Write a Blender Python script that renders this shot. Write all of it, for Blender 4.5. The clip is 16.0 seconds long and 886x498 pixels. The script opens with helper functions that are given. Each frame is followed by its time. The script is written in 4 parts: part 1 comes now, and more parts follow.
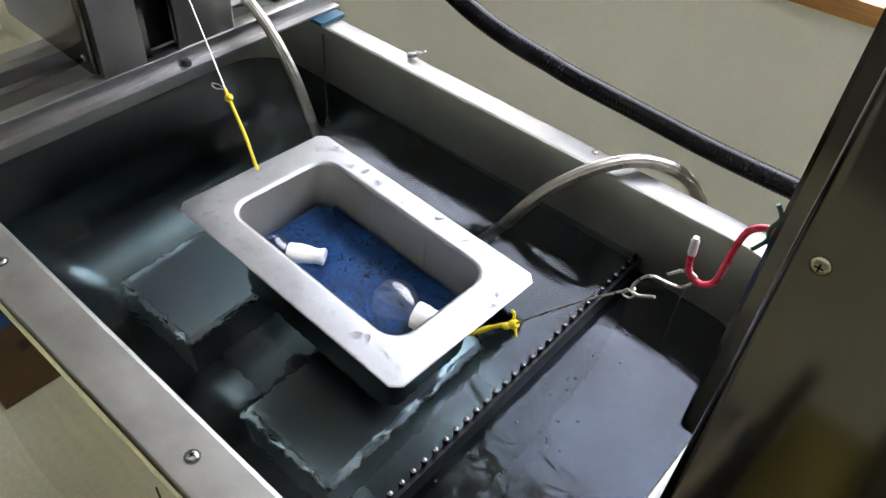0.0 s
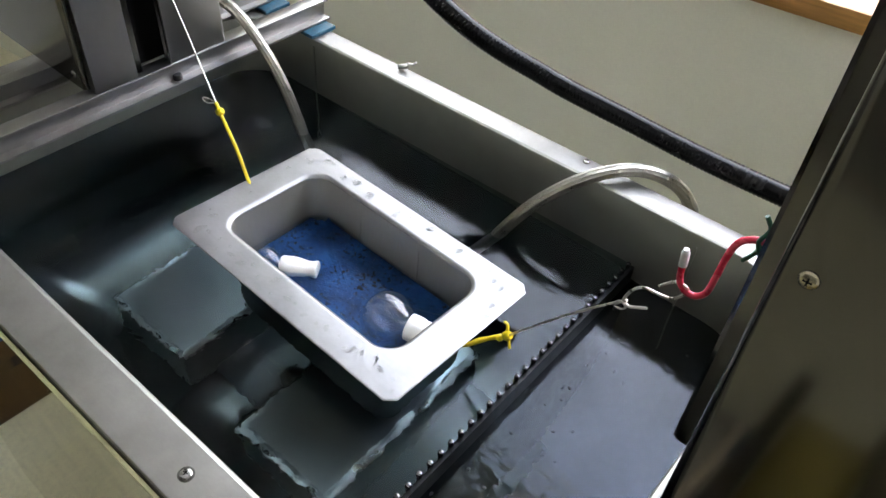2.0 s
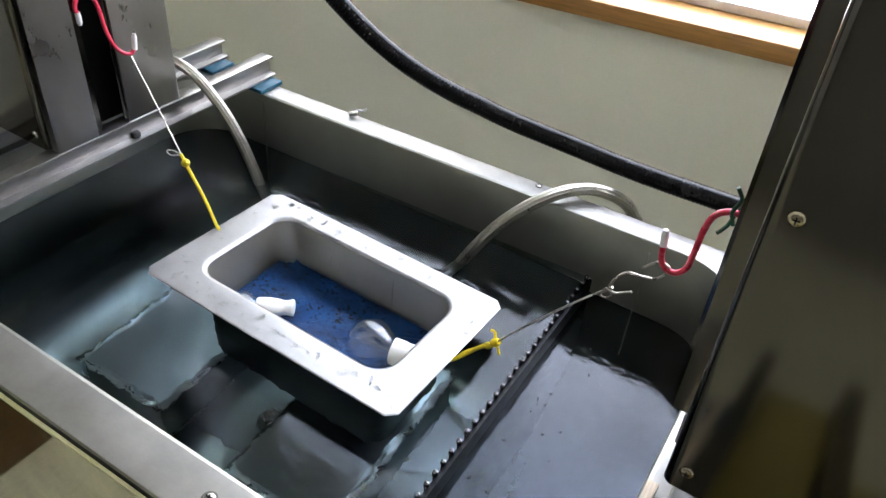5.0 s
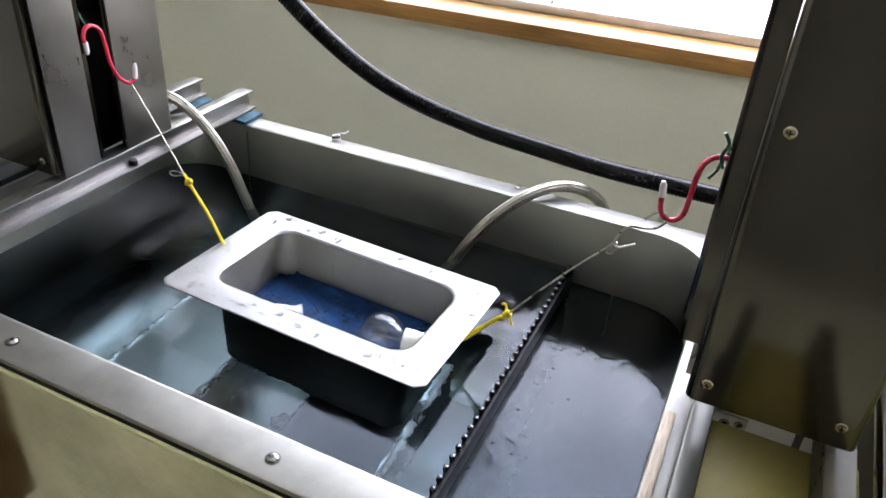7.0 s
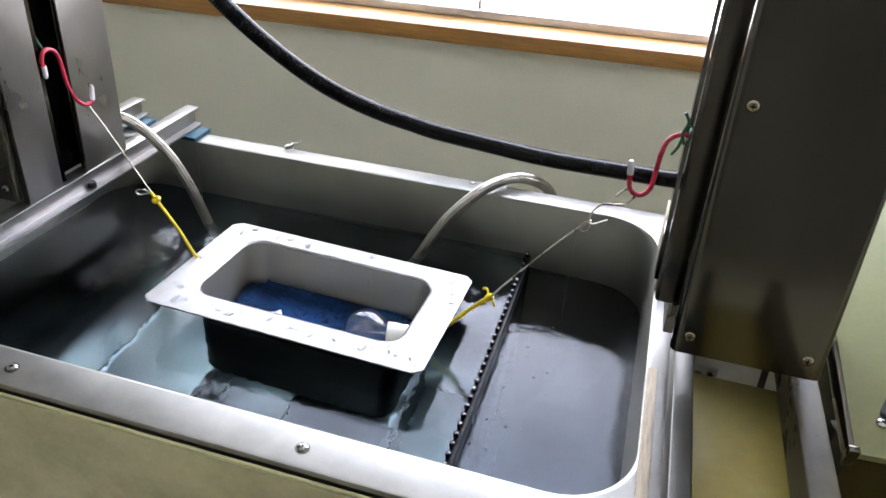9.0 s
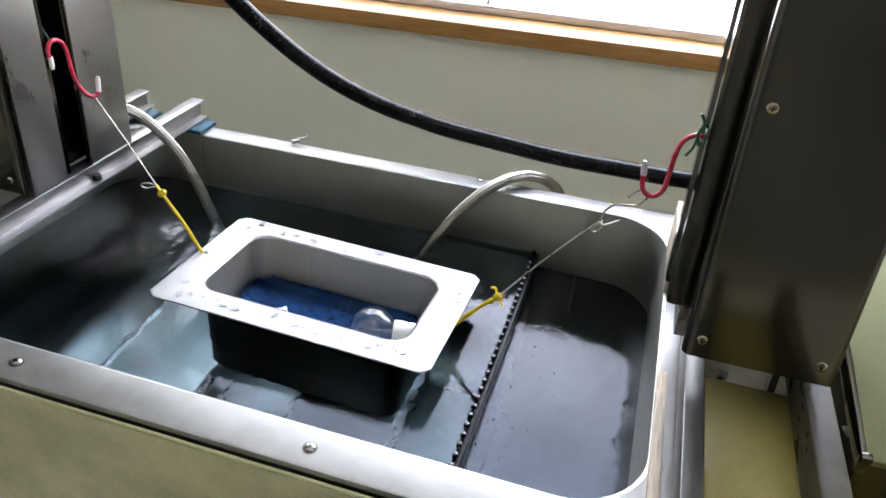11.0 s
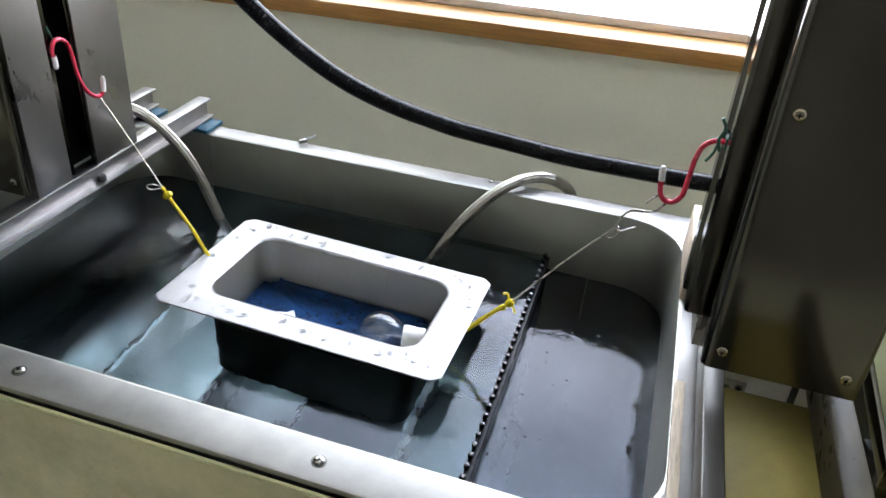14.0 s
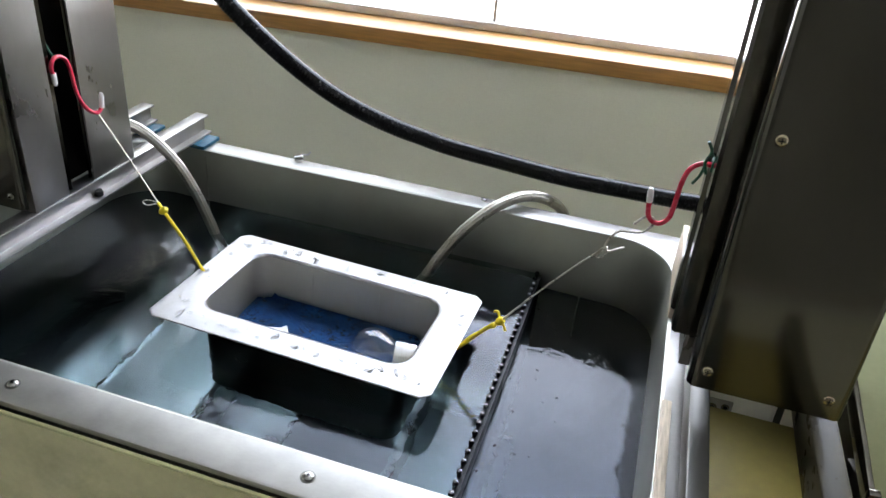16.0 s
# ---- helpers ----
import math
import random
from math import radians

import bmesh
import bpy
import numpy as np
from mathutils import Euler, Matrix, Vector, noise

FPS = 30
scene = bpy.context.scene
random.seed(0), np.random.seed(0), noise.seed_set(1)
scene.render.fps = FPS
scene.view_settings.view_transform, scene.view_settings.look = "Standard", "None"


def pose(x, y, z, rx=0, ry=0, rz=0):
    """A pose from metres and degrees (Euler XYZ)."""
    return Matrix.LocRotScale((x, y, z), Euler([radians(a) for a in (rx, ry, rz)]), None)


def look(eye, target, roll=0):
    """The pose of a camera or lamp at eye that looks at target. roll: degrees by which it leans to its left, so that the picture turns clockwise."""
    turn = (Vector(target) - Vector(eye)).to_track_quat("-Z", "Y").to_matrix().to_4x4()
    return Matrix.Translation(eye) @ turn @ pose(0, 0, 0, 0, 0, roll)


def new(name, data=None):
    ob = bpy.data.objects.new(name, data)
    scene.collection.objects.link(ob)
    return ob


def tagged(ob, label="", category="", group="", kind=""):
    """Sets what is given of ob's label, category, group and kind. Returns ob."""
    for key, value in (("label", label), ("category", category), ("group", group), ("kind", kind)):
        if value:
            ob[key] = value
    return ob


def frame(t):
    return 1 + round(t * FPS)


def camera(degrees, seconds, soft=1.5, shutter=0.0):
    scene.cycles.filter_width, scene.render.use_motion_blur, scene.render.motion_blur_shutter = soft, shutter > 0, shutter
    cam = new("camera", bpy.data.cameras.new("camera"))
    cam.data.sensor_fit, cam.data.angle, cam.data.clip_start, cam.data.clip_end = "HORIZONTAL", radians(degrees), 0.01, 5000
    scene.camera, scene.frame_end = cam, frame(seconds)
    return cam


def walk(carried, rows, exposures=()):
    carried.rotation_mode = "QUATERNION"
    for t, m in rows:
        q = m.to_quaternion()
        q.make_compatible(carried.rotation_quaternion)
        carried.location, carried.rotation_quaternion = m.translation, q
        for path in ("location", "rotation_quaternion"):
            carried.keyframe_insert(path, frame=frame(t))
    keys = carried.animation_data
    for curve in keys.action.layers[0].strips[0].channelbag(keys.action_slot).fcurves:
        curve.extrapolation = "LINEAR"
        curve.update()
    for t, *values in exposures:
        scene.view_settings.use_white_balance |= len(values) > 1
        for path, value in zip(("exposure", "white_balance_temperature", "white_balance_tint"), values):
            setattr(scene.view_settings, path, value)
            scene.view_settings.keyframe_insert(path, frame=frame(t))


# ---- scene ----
cam = camera(60.4, 16.0)
PATH = [
    (0, (0.396, -0.154, 1.558), (-0.481, 0.978, 0.162), 5.1),
    (0.5, (0.393, -0.152, 1.562), (-0.49, 0.983, 0.172), 4.7),
    (1, (0.39, -0.152, 1.562), (-0.493, 0.985, 0.173), 4.7),
    (1.5, (0.391, -0.151, 1.561), (-0.481, 0.991, 0.17), 4.9),
    (2, (0.395, -0.149, 1.564), (-0.48, 1.0, 0.18), 4.7),
    (2.5, (0.399, -0.156, 1.568), (-0.482, 1.0, 0.194), 4.7),
    (3, (0.402, -0.161, 1.567), (-0.485, 0.999, 0.201), 4.7),
    (3.5, (0.405, -0.17, 1.566), (-0.482, 0.999, 0.208), 4.6),
    (4, (0.405, -0.192, 1.566), (-0.476, 1.022, 0.243), 4.8),
    (4.2, (0.403, -0.205, 1.565), (-0.46, 1.039, 0.259), 5.1),
    (6.3, (0.334, -0.357, 1.5), (-0.328, 1.146, 0.359), 3.6),
    (6.5, (0.348, -0.371, 1.496), (-0.339, 1.128, 0.364), 4.3),
    (7, (0.346, -0.426, 1.5), (-0.308, 1.13, 0.428), 4.6),
    (7.5, (0.304, -0.495, 1.506), (-0.219, 1.125, 0.458), 3.8),
    (8, (0.285, -0.515, 1.502), (-0.184, 1.127, 0.461), 4.1),
    (8.5, (0.277, -0.52, 1.502), (-0.149, 1.132, 0.459), 4.1),
    (9, (0.27, -0.523, 1.504), (-0.153, 1.136, 0.47), 4.2),
    (11.5, (0.253, -0.513, 1.502), (-0.165, 1.138, 0.453), 5.1),
    (12, (0.25, -0.51, 1.502), (-0.174, 1.139, 0.452), 4.8),
    (12.5, (0.244, -0.506, 1.5), (-0.184, 1.142, 0.45), 4.9),
    (13, (0.244, -0.499, 1.5), (-0.187, 1.141, 0.439), 4.9),
    (13.5, (0.24, -0.495, 1.501), (-0.184, 1.148, 0.443), 5.0),
    (14, (0.239, -0.492, 1.503), (-0.189, 1.148, 0.442), 5.0),
    (14.5, (0.238, -0.492, 1.505), (-0.194, 1.152, 0.452), 5.1),
    (15, (0.238, -0.494, 1.508), (-0.197, 1.156, 0.465), 5.3),
    (15.5, (0.243, -0.495, 1.511), (-0.188, 1.161, 0.475), 5.4),
    (16, (0.248, -0.498, 1.514), (-0.182, 1.163, 0.486), 5.6),
]
walk(cam, [(t, look(e, g, r)) for t, e, g, r in PATH], exposures=[(0, 3.20, 6910, 11), (1, 3.15, 6910, 11), (2.2, 3.10, 6910, 10), (3.5, 3.16, 6880, 10), (4.2, 3.17, 6830, 10), (6.3, 3.21, 6780, 11),
     (7, 3.18, 6780, 12), (9.2, 3.13, 6730, 12), (12, 3.06, 6650, 10), (16, 3.01, 6650, 8)])

# ---- world and light ----
world = bpy.data.worlds.new("world")
scene.world = world
world.use_nodes = True
wn = world.node_tree
sky = wn.nodes.new("ShaderNodeTexSky")
sky.sky_type, sky.sun_disc = "NISHITA", False
sky.sun_elevation, sky.sun_rotation = radians(50), radians(0)
wn.links.new(sky.outputs[0], wn.nodes["Background"].inputs[0])
wn.nodes["Background"].inputs[1].default_value = 0.1

ROOM = pose(0, 1.07, 0, 0, 0, math.degrees(math.atan(0.1)))
WIN = (-1.0, 1.25, 1.075, 2.55)      # window opening in the wall's own x and z
SKY_GLOW = 2.4

# ---- materials ----


def mat(name):
    m = bpy.data.materials.new(name)
    m.use_nodes = True
    return m, m.node_tree, m.node_tree.nodes["Principled BSDF"]


def surface(name, colour, rough, metal=0.0, var=0.15, scale=30.0, stretch=(1, 1, 1), bump=0.05, stain=0.15, stain_scale=4.0,
            rough_var=0.1, spec=0.5):
    """A surface with fine grain, broad stains and uneven gloss."""
    m, t, p = mat(name)
    co = t.nodes.new("ShaderNodeTexCoord")
    mp = t.nodes.new("ShaderNodeMapping")
    mp.inputs["Scale"].default_value = stretch
    t.links.new(co.outputs["Object"], mp.inputs[0])
    fine = t.nodes.new("ShaderNodeTexNoise")
    fine.inputs["Scale"].default_value, fine.inputs["Detail"].default_value = scale, 6
    broad = t.nodes.new("ShaderNodeTexNoise")
    broad.inputs["Scale"].default_value, broad.inputs["Detail"].default_value = stain_scale, 4
    t.links.new(mp.outputs[0], fine.inputs[0])
    t.links.new(co.outputs["Object"], broad.inputs[0])
    add = t.nodes.new("ShaderNodeMath")
    add.operation = "MULTIPLY_ADD"
    t.links.new(fine.outputs[0], add.inputs[0])
    add.inputs[1].default_value = var / (var + stain + 1e-6)
    sc = t.nodes.new("ShaderNodeMath")
    sc.operation = "MULTIPLY"
    t.links.new(broad.outputs[0], sc.inputs[0])
    sc.inputs[1].default_value = stain / (var + stain + 1e-6)
    t.links.new(sc.outputs[0], add.inputs[2])
    ramp = t.nodes.new("ShaderNodeValToRGB")
    k = var + stain
    lo = [max(0, c * (1 - k)) for c in colour]
    hi = [min(1, c * (1 + k)) for c in colour]
    ramp.color_ramp.elements[0].position, ramp.color_ramp.elements[1].position = 0.3, 0.7
    ramp.color_ramp.elements[0].color = (*lo, 1)
    ramp.color_ramp.elements[1].color = (*hi, 1)
    t.links.new(add.outputs[0], ramp.inputs[0])
    t.links.new(ramp.outputs[0], p.inputs["Base Color"])
    rr_ = t.nodes.new("ShaderNodeMapRange")
    rr_.inputs[3].default_value, rr_.inputs[4].default_value = max(0.02, rough - rough_var), min(1, rough + rough_var)
    t.links.new(add.outputs[0], rr_.inputs[0])
    rr_.inputs[1].default_value, rr_.inputs[2].default_value = 0.3, 0.7
    t.links.new(rr_.outputs[0], p.inputs["Roughness"])
    p.inputs["Metallic"].default_value = metal
    p.inputs["Specular IOR Level"].default_value = spec
    if bump:
        b = t.nodes.new("ShaderNodeBump")
        b.inputs["Strength"].default_value, b.inputs["Distance"].default_value = bump, 0.002
        t.links.new(fine.outputs[0], b.inputs["Height"])
        t.links.new(b.outputs[0], p.inputs["Normal"])
    return m


def speckled(name, light, mid, dark):
    """Matted fibre: cloudy tone with dark flecks in drifts and a rough nap."""
    m, t, p = mat(name)
    co = t.nodes.new("ShaderNodeTexCoord")

    def noise(scale, detail, lo, hi):
        n = t.nodes.new("ShaderNodeTexNoise")
        n.inputs["Scale"].default_value, n.inputs["Detail"].default_value = scale, detail
        t.links.new(co.outputs["Object"], n.inputs[0])
        r = t.nodes.new("ShaderNodeMapRange")
        r.inputs[1].default_value, r.inputs[2].default_value = lo, hi
        t.links.new(n.outputs[0], r.inputs[0])
        return n, r.outputs[0]

    def blend(fac, a, b):
        x = t.nodes.new("ShaderNodeMix")
        x.data_type = "RGBA"
        t.links.new(fac, x.inputs[0])
        for k, v in ((6, a), (7, b)):
            if isinstance(v, tuple):
                x.inputs[k].default_value = (*v, 1)
            else:
                t.links.new(v, x.inputs[k])
        return x.outputs[2]

    cloud = noise(24, 5, 0.35, 0.65)[1]
    fleck = noise(170, 2, 0.56, 0.62)[1]
    drift = noise(30, 2, 0.38, 0.54)[1]
    both = t.nodes.new("ShaderNodeMath")
    both.operation = "MULTIPLY"
    t.links.new(fleck, both.inputs[0])
    t.links.new(drift, both.inputs[1])
    t.links.new(blend(both.outputs[0], blend(cloud, mid, light), dark), p.inputs["Base Color"])
    p.inputs["Roughness"].default_value = 0.6
    p.inputs["Specular IOR Level"].default_value = 0.2
    b = t.nodes.new("ShaderNodeBump")
    b.inputs["Strength"].default_value, b.inputs["Distance"].default_value = 0.5, 0.002
    t.links.new(noise(260, 4, 0, 1)[0].outputs[0], b.inputs["Height"])
    t.links.new(b.outputs[0], p.inputs["Normal"])
    return m


def water(name, tint, ripple, scale, ior=1.33, stir=None):
    """Water with two sizes of ripples; stir is a place (x, y) and reach where a jet makes them steeper."""
    m, t, p = mat(name)
    p.inputs["Base Color"].default_value = (*tint, 1)
    p.inputs["Roughness"].default_value = 0.0
    p.inputs["IOR"].default_value = ior
    p.inputs["Transmission Weight"].default_value = 1.0
    # Bluish gloss puts the sky's colour into the reflections.
    p.inputs["Specular Tint"].default_value = (0.84, 0.91, 1.0, 1)
    co = t.nodes.new("ShaderNodeTexCoord")
    waves = []
    for size, detail, twist in ((scale, 3, 0.9), (scale * 0.33, 2, 0.5)):
        a = t.nodes.new("ShaderNodeTexNoise")
        a.inputs["Scale"].default_value, a.inputs["Detail"].default_value = size, detail
        a.inputs["Roughness"].default_value = 0.42
        a.inputs["Distortion"].default_value = twist
        t.links.new(co.outputs["Object"], a.inputs[0])
        waves.append(a)
    add = t.nodes.new("ShaderNodeMath")
    add.operation = "MULTIPLY_ADD"
    t.links.new(waves[1].outputs[0], add.inputs[0])
    add.inputs[1].default_value = 1.1
    t.links.new(waves[0].outputs[0], add.inputs[2])
    height = add.outputs[0]
    if stir:
        d = t.nodes.new("ShaderNodeVectorMath")
        d.operation = "DISTANCE"
        t.links.new(co.outputs["Object"], d.inputs[0])
        d.inputs[1].default_value = (stir[0], stir[1], 0.78)
        r = t.nodes.new("ShaderNodeMapRange")
        r.interpolation_type = "SMOOTHSTEP"
        r.inputs[1].default_value, r.inputs[2].default_value = 0.02, stir[2]
        r.inputs[3].default_value, r.inputs[4].default_value = stir[3], 1.0
        t.links.new(d.outputs["Value"], r.inputs[0])
        mul = t.nodes.new("ShaderNodeMath")
        mul.operation = "MULTIPLY"
        t.links.new(height, mul.inputs[0])
        t.links.new(r.outputs[0], mul.inputs[1])
        height = mul.outputs[0]
    b = t.nodes.new("ShaderNodeBump")
    b.inputs["Strength"].default_value, b.inputs["Distance"].default_value = ripple, 0.01
    t.links.new(height, b.inputs["Height"])
    t.links.new(b.outputs[0], p.inputs["Normal"])
    return m


def clear(name, tint=(1, 1, 1), rough=0.02, gloss=0.04):
    """Thin glass: see-through, glossier at a slant."""
    m = bpy.data.materials.new(name)
    m.use_nodes = True
    t = m.node_tree
    t.nodes.remove(t.nodes["Principled BSDF"])
    tr = t.nodes.new("ShaderNodeBsdfTransparent")
    tr.inputs[0].default_value = (*tint, 1)
    gl = t.nodes.new("ShaderNodeBsdfGlossy")
    gl.inputs["Roughness"].default_value = rough
    fr = t.nodes.new("ShaderNodeLayerWeight")
    fr.inputs[0].default_value = 0.5
    pw = t.nodes.new("ShaderNodeMath")
    pw.operation = "POWER"
    pw.inputs[1].default_value = 4.0
    ma = t.nodes.new("ShaderNodeMath")
    ma.operation = "MULTIPLY_ADD"
    ma.inputs[1].default_value, ma.inputs[2].default_value = 0.6, gloss
    t.links.new(fr.outputs["Facing"], pw.inputs[0])
    t.links.new(pw.outputs[0], ma.inputs[0])
    mx = t.nodes.new("ShaderNodeMixShader")
    t.links.new(ma.outputs[0], mx.inputs[0])
    t.links.new(tr.outputs[0], mx.inputs[1])
    t.links.new(gl.outputs[0], mx.inputs[2])
    t.links.new(mx.outputs[0], t.nodes["Material Output"].inputs[0])
    return m


def glow(name, low, high, strength):
    """Overcast sky seen outside: soft clouds, bluer higher up."""
    m = bpy.data.materials.new(name)
    m.use_nodes = True
    t = m.node_tree
    t.nodes.remove(t.nodes["Principled BSDF"])
    e = t.nodes.new("ShaderNodeEmission")
    co = t.nodes.new("ShaderNodeTexCoord")
    n = t.nodes.new("ShaderNodeTexNoise")
    n.inputs["Scale"].default_value, n.inputs["Detail"].default_value = 4.5, 6
    t.links.new(co.outputs["Object"], n.inputs[0])
    sep = t.nodes.new("ShaderNodeSeparateXYZ")
    t.links.new(co.outputs["Object"], sep.inputs[0])
    up = t.nodes.new("ShaderNodeMapRange")
    up.inputs[1].default_value, up.inputs[2].default_value = 1.1, 3.2
    t.links.new(sep.outputs["Z"], up.inputs[0])
    hue = t.nodes.new("ShaderNodeMix")
    hue.data_type = "RGBA"
    t.links.new(up.outputs[0], hue.inputs[0])
    hue.inputs[6].default_value, hue.inputs[7].default_value = (*low, 1), (*high, 1)
    r = t.nodes.new("ShaderNodeMapRange")
    r.inputs[1].default_value, r.inputs[2].default_value = 0.3, 0.72
    r.inputs[3].default_value, r.inputs[4].default_value = 0.4 * strength, 1.1 * strength
    t.links.new(n.outputs[0], r.inputs[0])
    t.links.new(hue.outputs[2], e.inputs[0])
    t.links.new(r.outputs[0], e.inputs[1])
    t.links.new(e.outputs[0], t.nodes["Material Output"].inputs[0])
    return m


STEEL = surface("brushed_steel", (0.30, 0.286, 0.272), 0.3, 1, 0.02, 40, (3, 3, 1), 0.0, 0.09, 9, 0.05)
STEEL_RIM = surface("rim_steel", (0.355, 0.342, 0.318), 0.5, 1, 0.03, 160, (1, 2, 1), 0.0, 0.13, 22, 0.06)
STEEL_DARK = surface("basin_steel", (0.34, 0.34, 0.295), 0.47, 1, 0.02, 24, (1, 1, 1), 0.0, 0.09, 6, 0.03)
# Dark steel for the block edges without a glint, and the drain ring.
STEEL_WET = surface("wet_steel", (0.085, 0.096, 0.095), 0.34, 1, 0.02, 24, (1, 1, 1), 0.0, 0.12, 6, 0.03)
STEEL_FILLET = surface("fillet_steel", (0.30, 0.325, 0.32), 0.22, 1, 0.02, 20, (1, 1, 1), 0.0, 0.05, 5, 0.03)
STEEL_FLOOR = surface("floor_steel", (0.22, 0.245, 0.245), 0.30, 1, 0.02, 20, (1, 1, 1), 0.0, 0.05, 5, 0.03)
# Set dark: the colour carries dark reflections the polish would otherwise lack.
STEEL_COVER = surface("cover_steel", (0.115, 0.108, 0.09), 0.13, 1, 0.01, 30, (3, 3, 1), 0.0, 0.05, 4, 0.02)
STEEL_PANEL = surface("panel_steel", (0.61, 0.585, 0.455), 0.06, 1, 0.04, 50, (2, 2, 2), 0.0, 0.16, 13, 0.035)
ALU = surface("aluminium", (0.36, 0.345, 0.332), 0.34, 1, 0.02, 60, (4, 1, 4), 0.0, 0.12, 14, 0.05)
PAN = surface("pan_steel", (0.28, 0.271, 0.267), 0.4, 1, 0.04, 120, (1, 2, 2), 0.0, 0.10, 24, 0.05)
BOWL = surface("bowl_steel", (0.45, 0.43, 0.375), 0.54, 1, 0.02, 60, (3, 3, 1), 0.0, 0.05, 9, 0.03)
# Brown stands in for the shelf and dark column mirrored in the beam.
RAIL_BROWN = surface("mirrored_brown_beam", (0.075, 0.066, 0.042), 0.3, 0, 0.05, 40, (4, 1, 4), 0.0, 0.25, 14, 0.06, spec=0.10)
RAIL_DULL = surface("dull_rail_steel", (0.13, 0.125, 0.112), 0.38, 1, 0.02, 60, (4, 1, 4), 0.0, 0.10, 14, 0.06)
BODY = surface("body_steel", (0.17, 0.165, 0.15), 0.26, 1, 0.01, 40, (1, 1, 1), 0.0, 0.05, 8, 0.02)
# Near-black stands in for the dark water mirrored in the submerged steel.
HULL_DARK = surface("dark_hull_steel", (0.006, 0.007, 0.007), 0.3, 0, 0.01, 40, (1, 1, 1), 0.0, 0.05, 8, 0.02, spec=0.12)
CHROME = surface("bright_metal", (0.36, 0.35, 0.33), 0.22, 1, 0.05, 80, (1, 1, 1), 0.02, 0.1, 30, 0.06)
BRASSY = surface("nickel_screw", (0.40, 0.35, 0.25), 0.22, 1, 0.05, 80, (1, 1, 1), 0.02, 0.1, 60, 0.06)
BLACK = surface("black_plastic", (0.012, 0.012, 0.013), 0.45, 0, 0.2, 60, (1, 1, 1), 0.03, 0.2, 10)
SHADE_BLACK = surface("shade_black", (0.004, 0.004, 0.004), 0.8, 0, 0.2, 20, (1, 1, 1), 0.0, 0.2, 8, spec=0.05)
CONDUIT = surface("conduit_plastic", (0.003, 0.003, 0.0035), 0.22, 0, 0.2, 60, (1, 1, 1), 0.0, 0.15, 12, spec=0.2)
WALL = surface("wall_paint", (0.92, 0.915, 0.735), 0.75, 0, 0.02, 220, (1, 1, 1), 0.08, 0.05, 1.6)
ROOM_DARK = surface("far_wall_paint", (0.20, 0.19, 0.16), 0.8, 0, 0.1, 60, (1, 1, 1), 0.05, 0.3, 1.2)
CEIL = surface("ceiling_paint", (0.87, 0.87, 0.85), 0.9, 0, 0.03, 100, (1, 1, 1), 0.05, 0.05, 2)
FLOOR = surface("floor_vinyl", (0.80, 0.775, 0.58), 0.4, 0, 0.08, 90, (1, 1, 1), 0.02, 0.12, 3)
WOOD = surface("sill_wood", (0.46, 0.235, 0.065), 0.35, 0, 0.2, 14, (1, 14, 14), 0.05, 0.12, 2)
WOOD_PALE = surface("pale_wood", (0.56, 0.46, 0.34), 0.65, 0, 0.2, 40, (12, 1, 12), 0.15, 0.15, 8)
CREAM = surface("cream_paint", (0.60, 0.585, 0.33), 0.6, 0, 0.03, 120, (1, 1, 1), 0.02, 0.06, 5)
SAGE = surface("sage_enamel", (0.215, 0.218, 0.108), 0.5, 0, 0.03, 120, (1, 1, 1), 0.02, 0.07, 5, spec=0.12)
KHAKI = surface("khaki_paint", (0.38, 0.315, 0.092), 0.5, 0, 0.05, 80, (1, 1, 1), 0.02, 0.1, 5)
CARD = surface("cardboard", (0.13, 0.075, 0.032), 0.85, 0, 0.12, 60, (1, 1, 6), 0.1, 0.2, 5)
INK = surface("box_ink", (0.03, 0.02, 0.02), 0.8, 0, 0.1, 60, (1, 1, 1), 0.0, 0.2, 20)
INK_BLUE = surface("blue_ink", (0.02, 0.09, 0.35), 0.7, 0, 0.1, 60, (1, 1, 1), 0.0, 0.2, 20)
RED = surface("red_vinyl", (0.62, 0.035, 0.075), 0.28, 0, 0.08, 60, (1, 1, 1), 0.02, 0.1, 30)
WHITE = surface("white_plastic", (0.78, 0.77, 0.74), 0.4, 0, 0.04, 60, (1, 1, 1), 0.02, 0.06, 20)
YELLOW = surface("yellow_cord", (0.75, 0.56, 0.01), 0.5, 0, 0.15, 300, (1, 1, 1), 0.2, 0.1, 60)
GREEN = surface("green_tie", (0.01, 0.085, 0.04), 0.4, 0, 0.15, 100, (1, 1, 1), 0.05, 0.1, 60)
BLUEPAD = surface("blue_pad", (0.006, 0.065, 0.105), 0.5, 0, 0.25, 120, (1, 1, 1), 0.2, 0.2, 40)
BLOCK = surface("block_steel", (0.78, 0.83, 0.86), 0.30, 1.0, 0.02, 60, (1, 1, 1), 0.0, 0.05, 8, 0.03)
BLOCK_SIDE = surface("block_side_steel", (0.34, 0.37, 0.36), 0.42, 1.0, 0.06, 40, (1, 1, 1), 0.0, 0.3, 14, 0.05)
# Near-white, so the block edges hold their window glint in the colour.
EDGE_BRIGHT = surface("bright_edge", (0.96, 0.97, 0.97), 0.30, 1.0, 0.05, 50, (1, 1, 1), 0.0, 0.1, 12)
WIRE = surface("steel_wire", (0.55, 0.52, 0.46), 0.3, 1, 0.1, 100, (1, 1, 1), 0.05, 0.1, 60)
TOOTH = surface("wet_steel_tooth", (0.15, 0.15, 0.155), 0.12, 1.0, 0.1, 60, (1, 1, 1), 0.0, 0.1, 8)
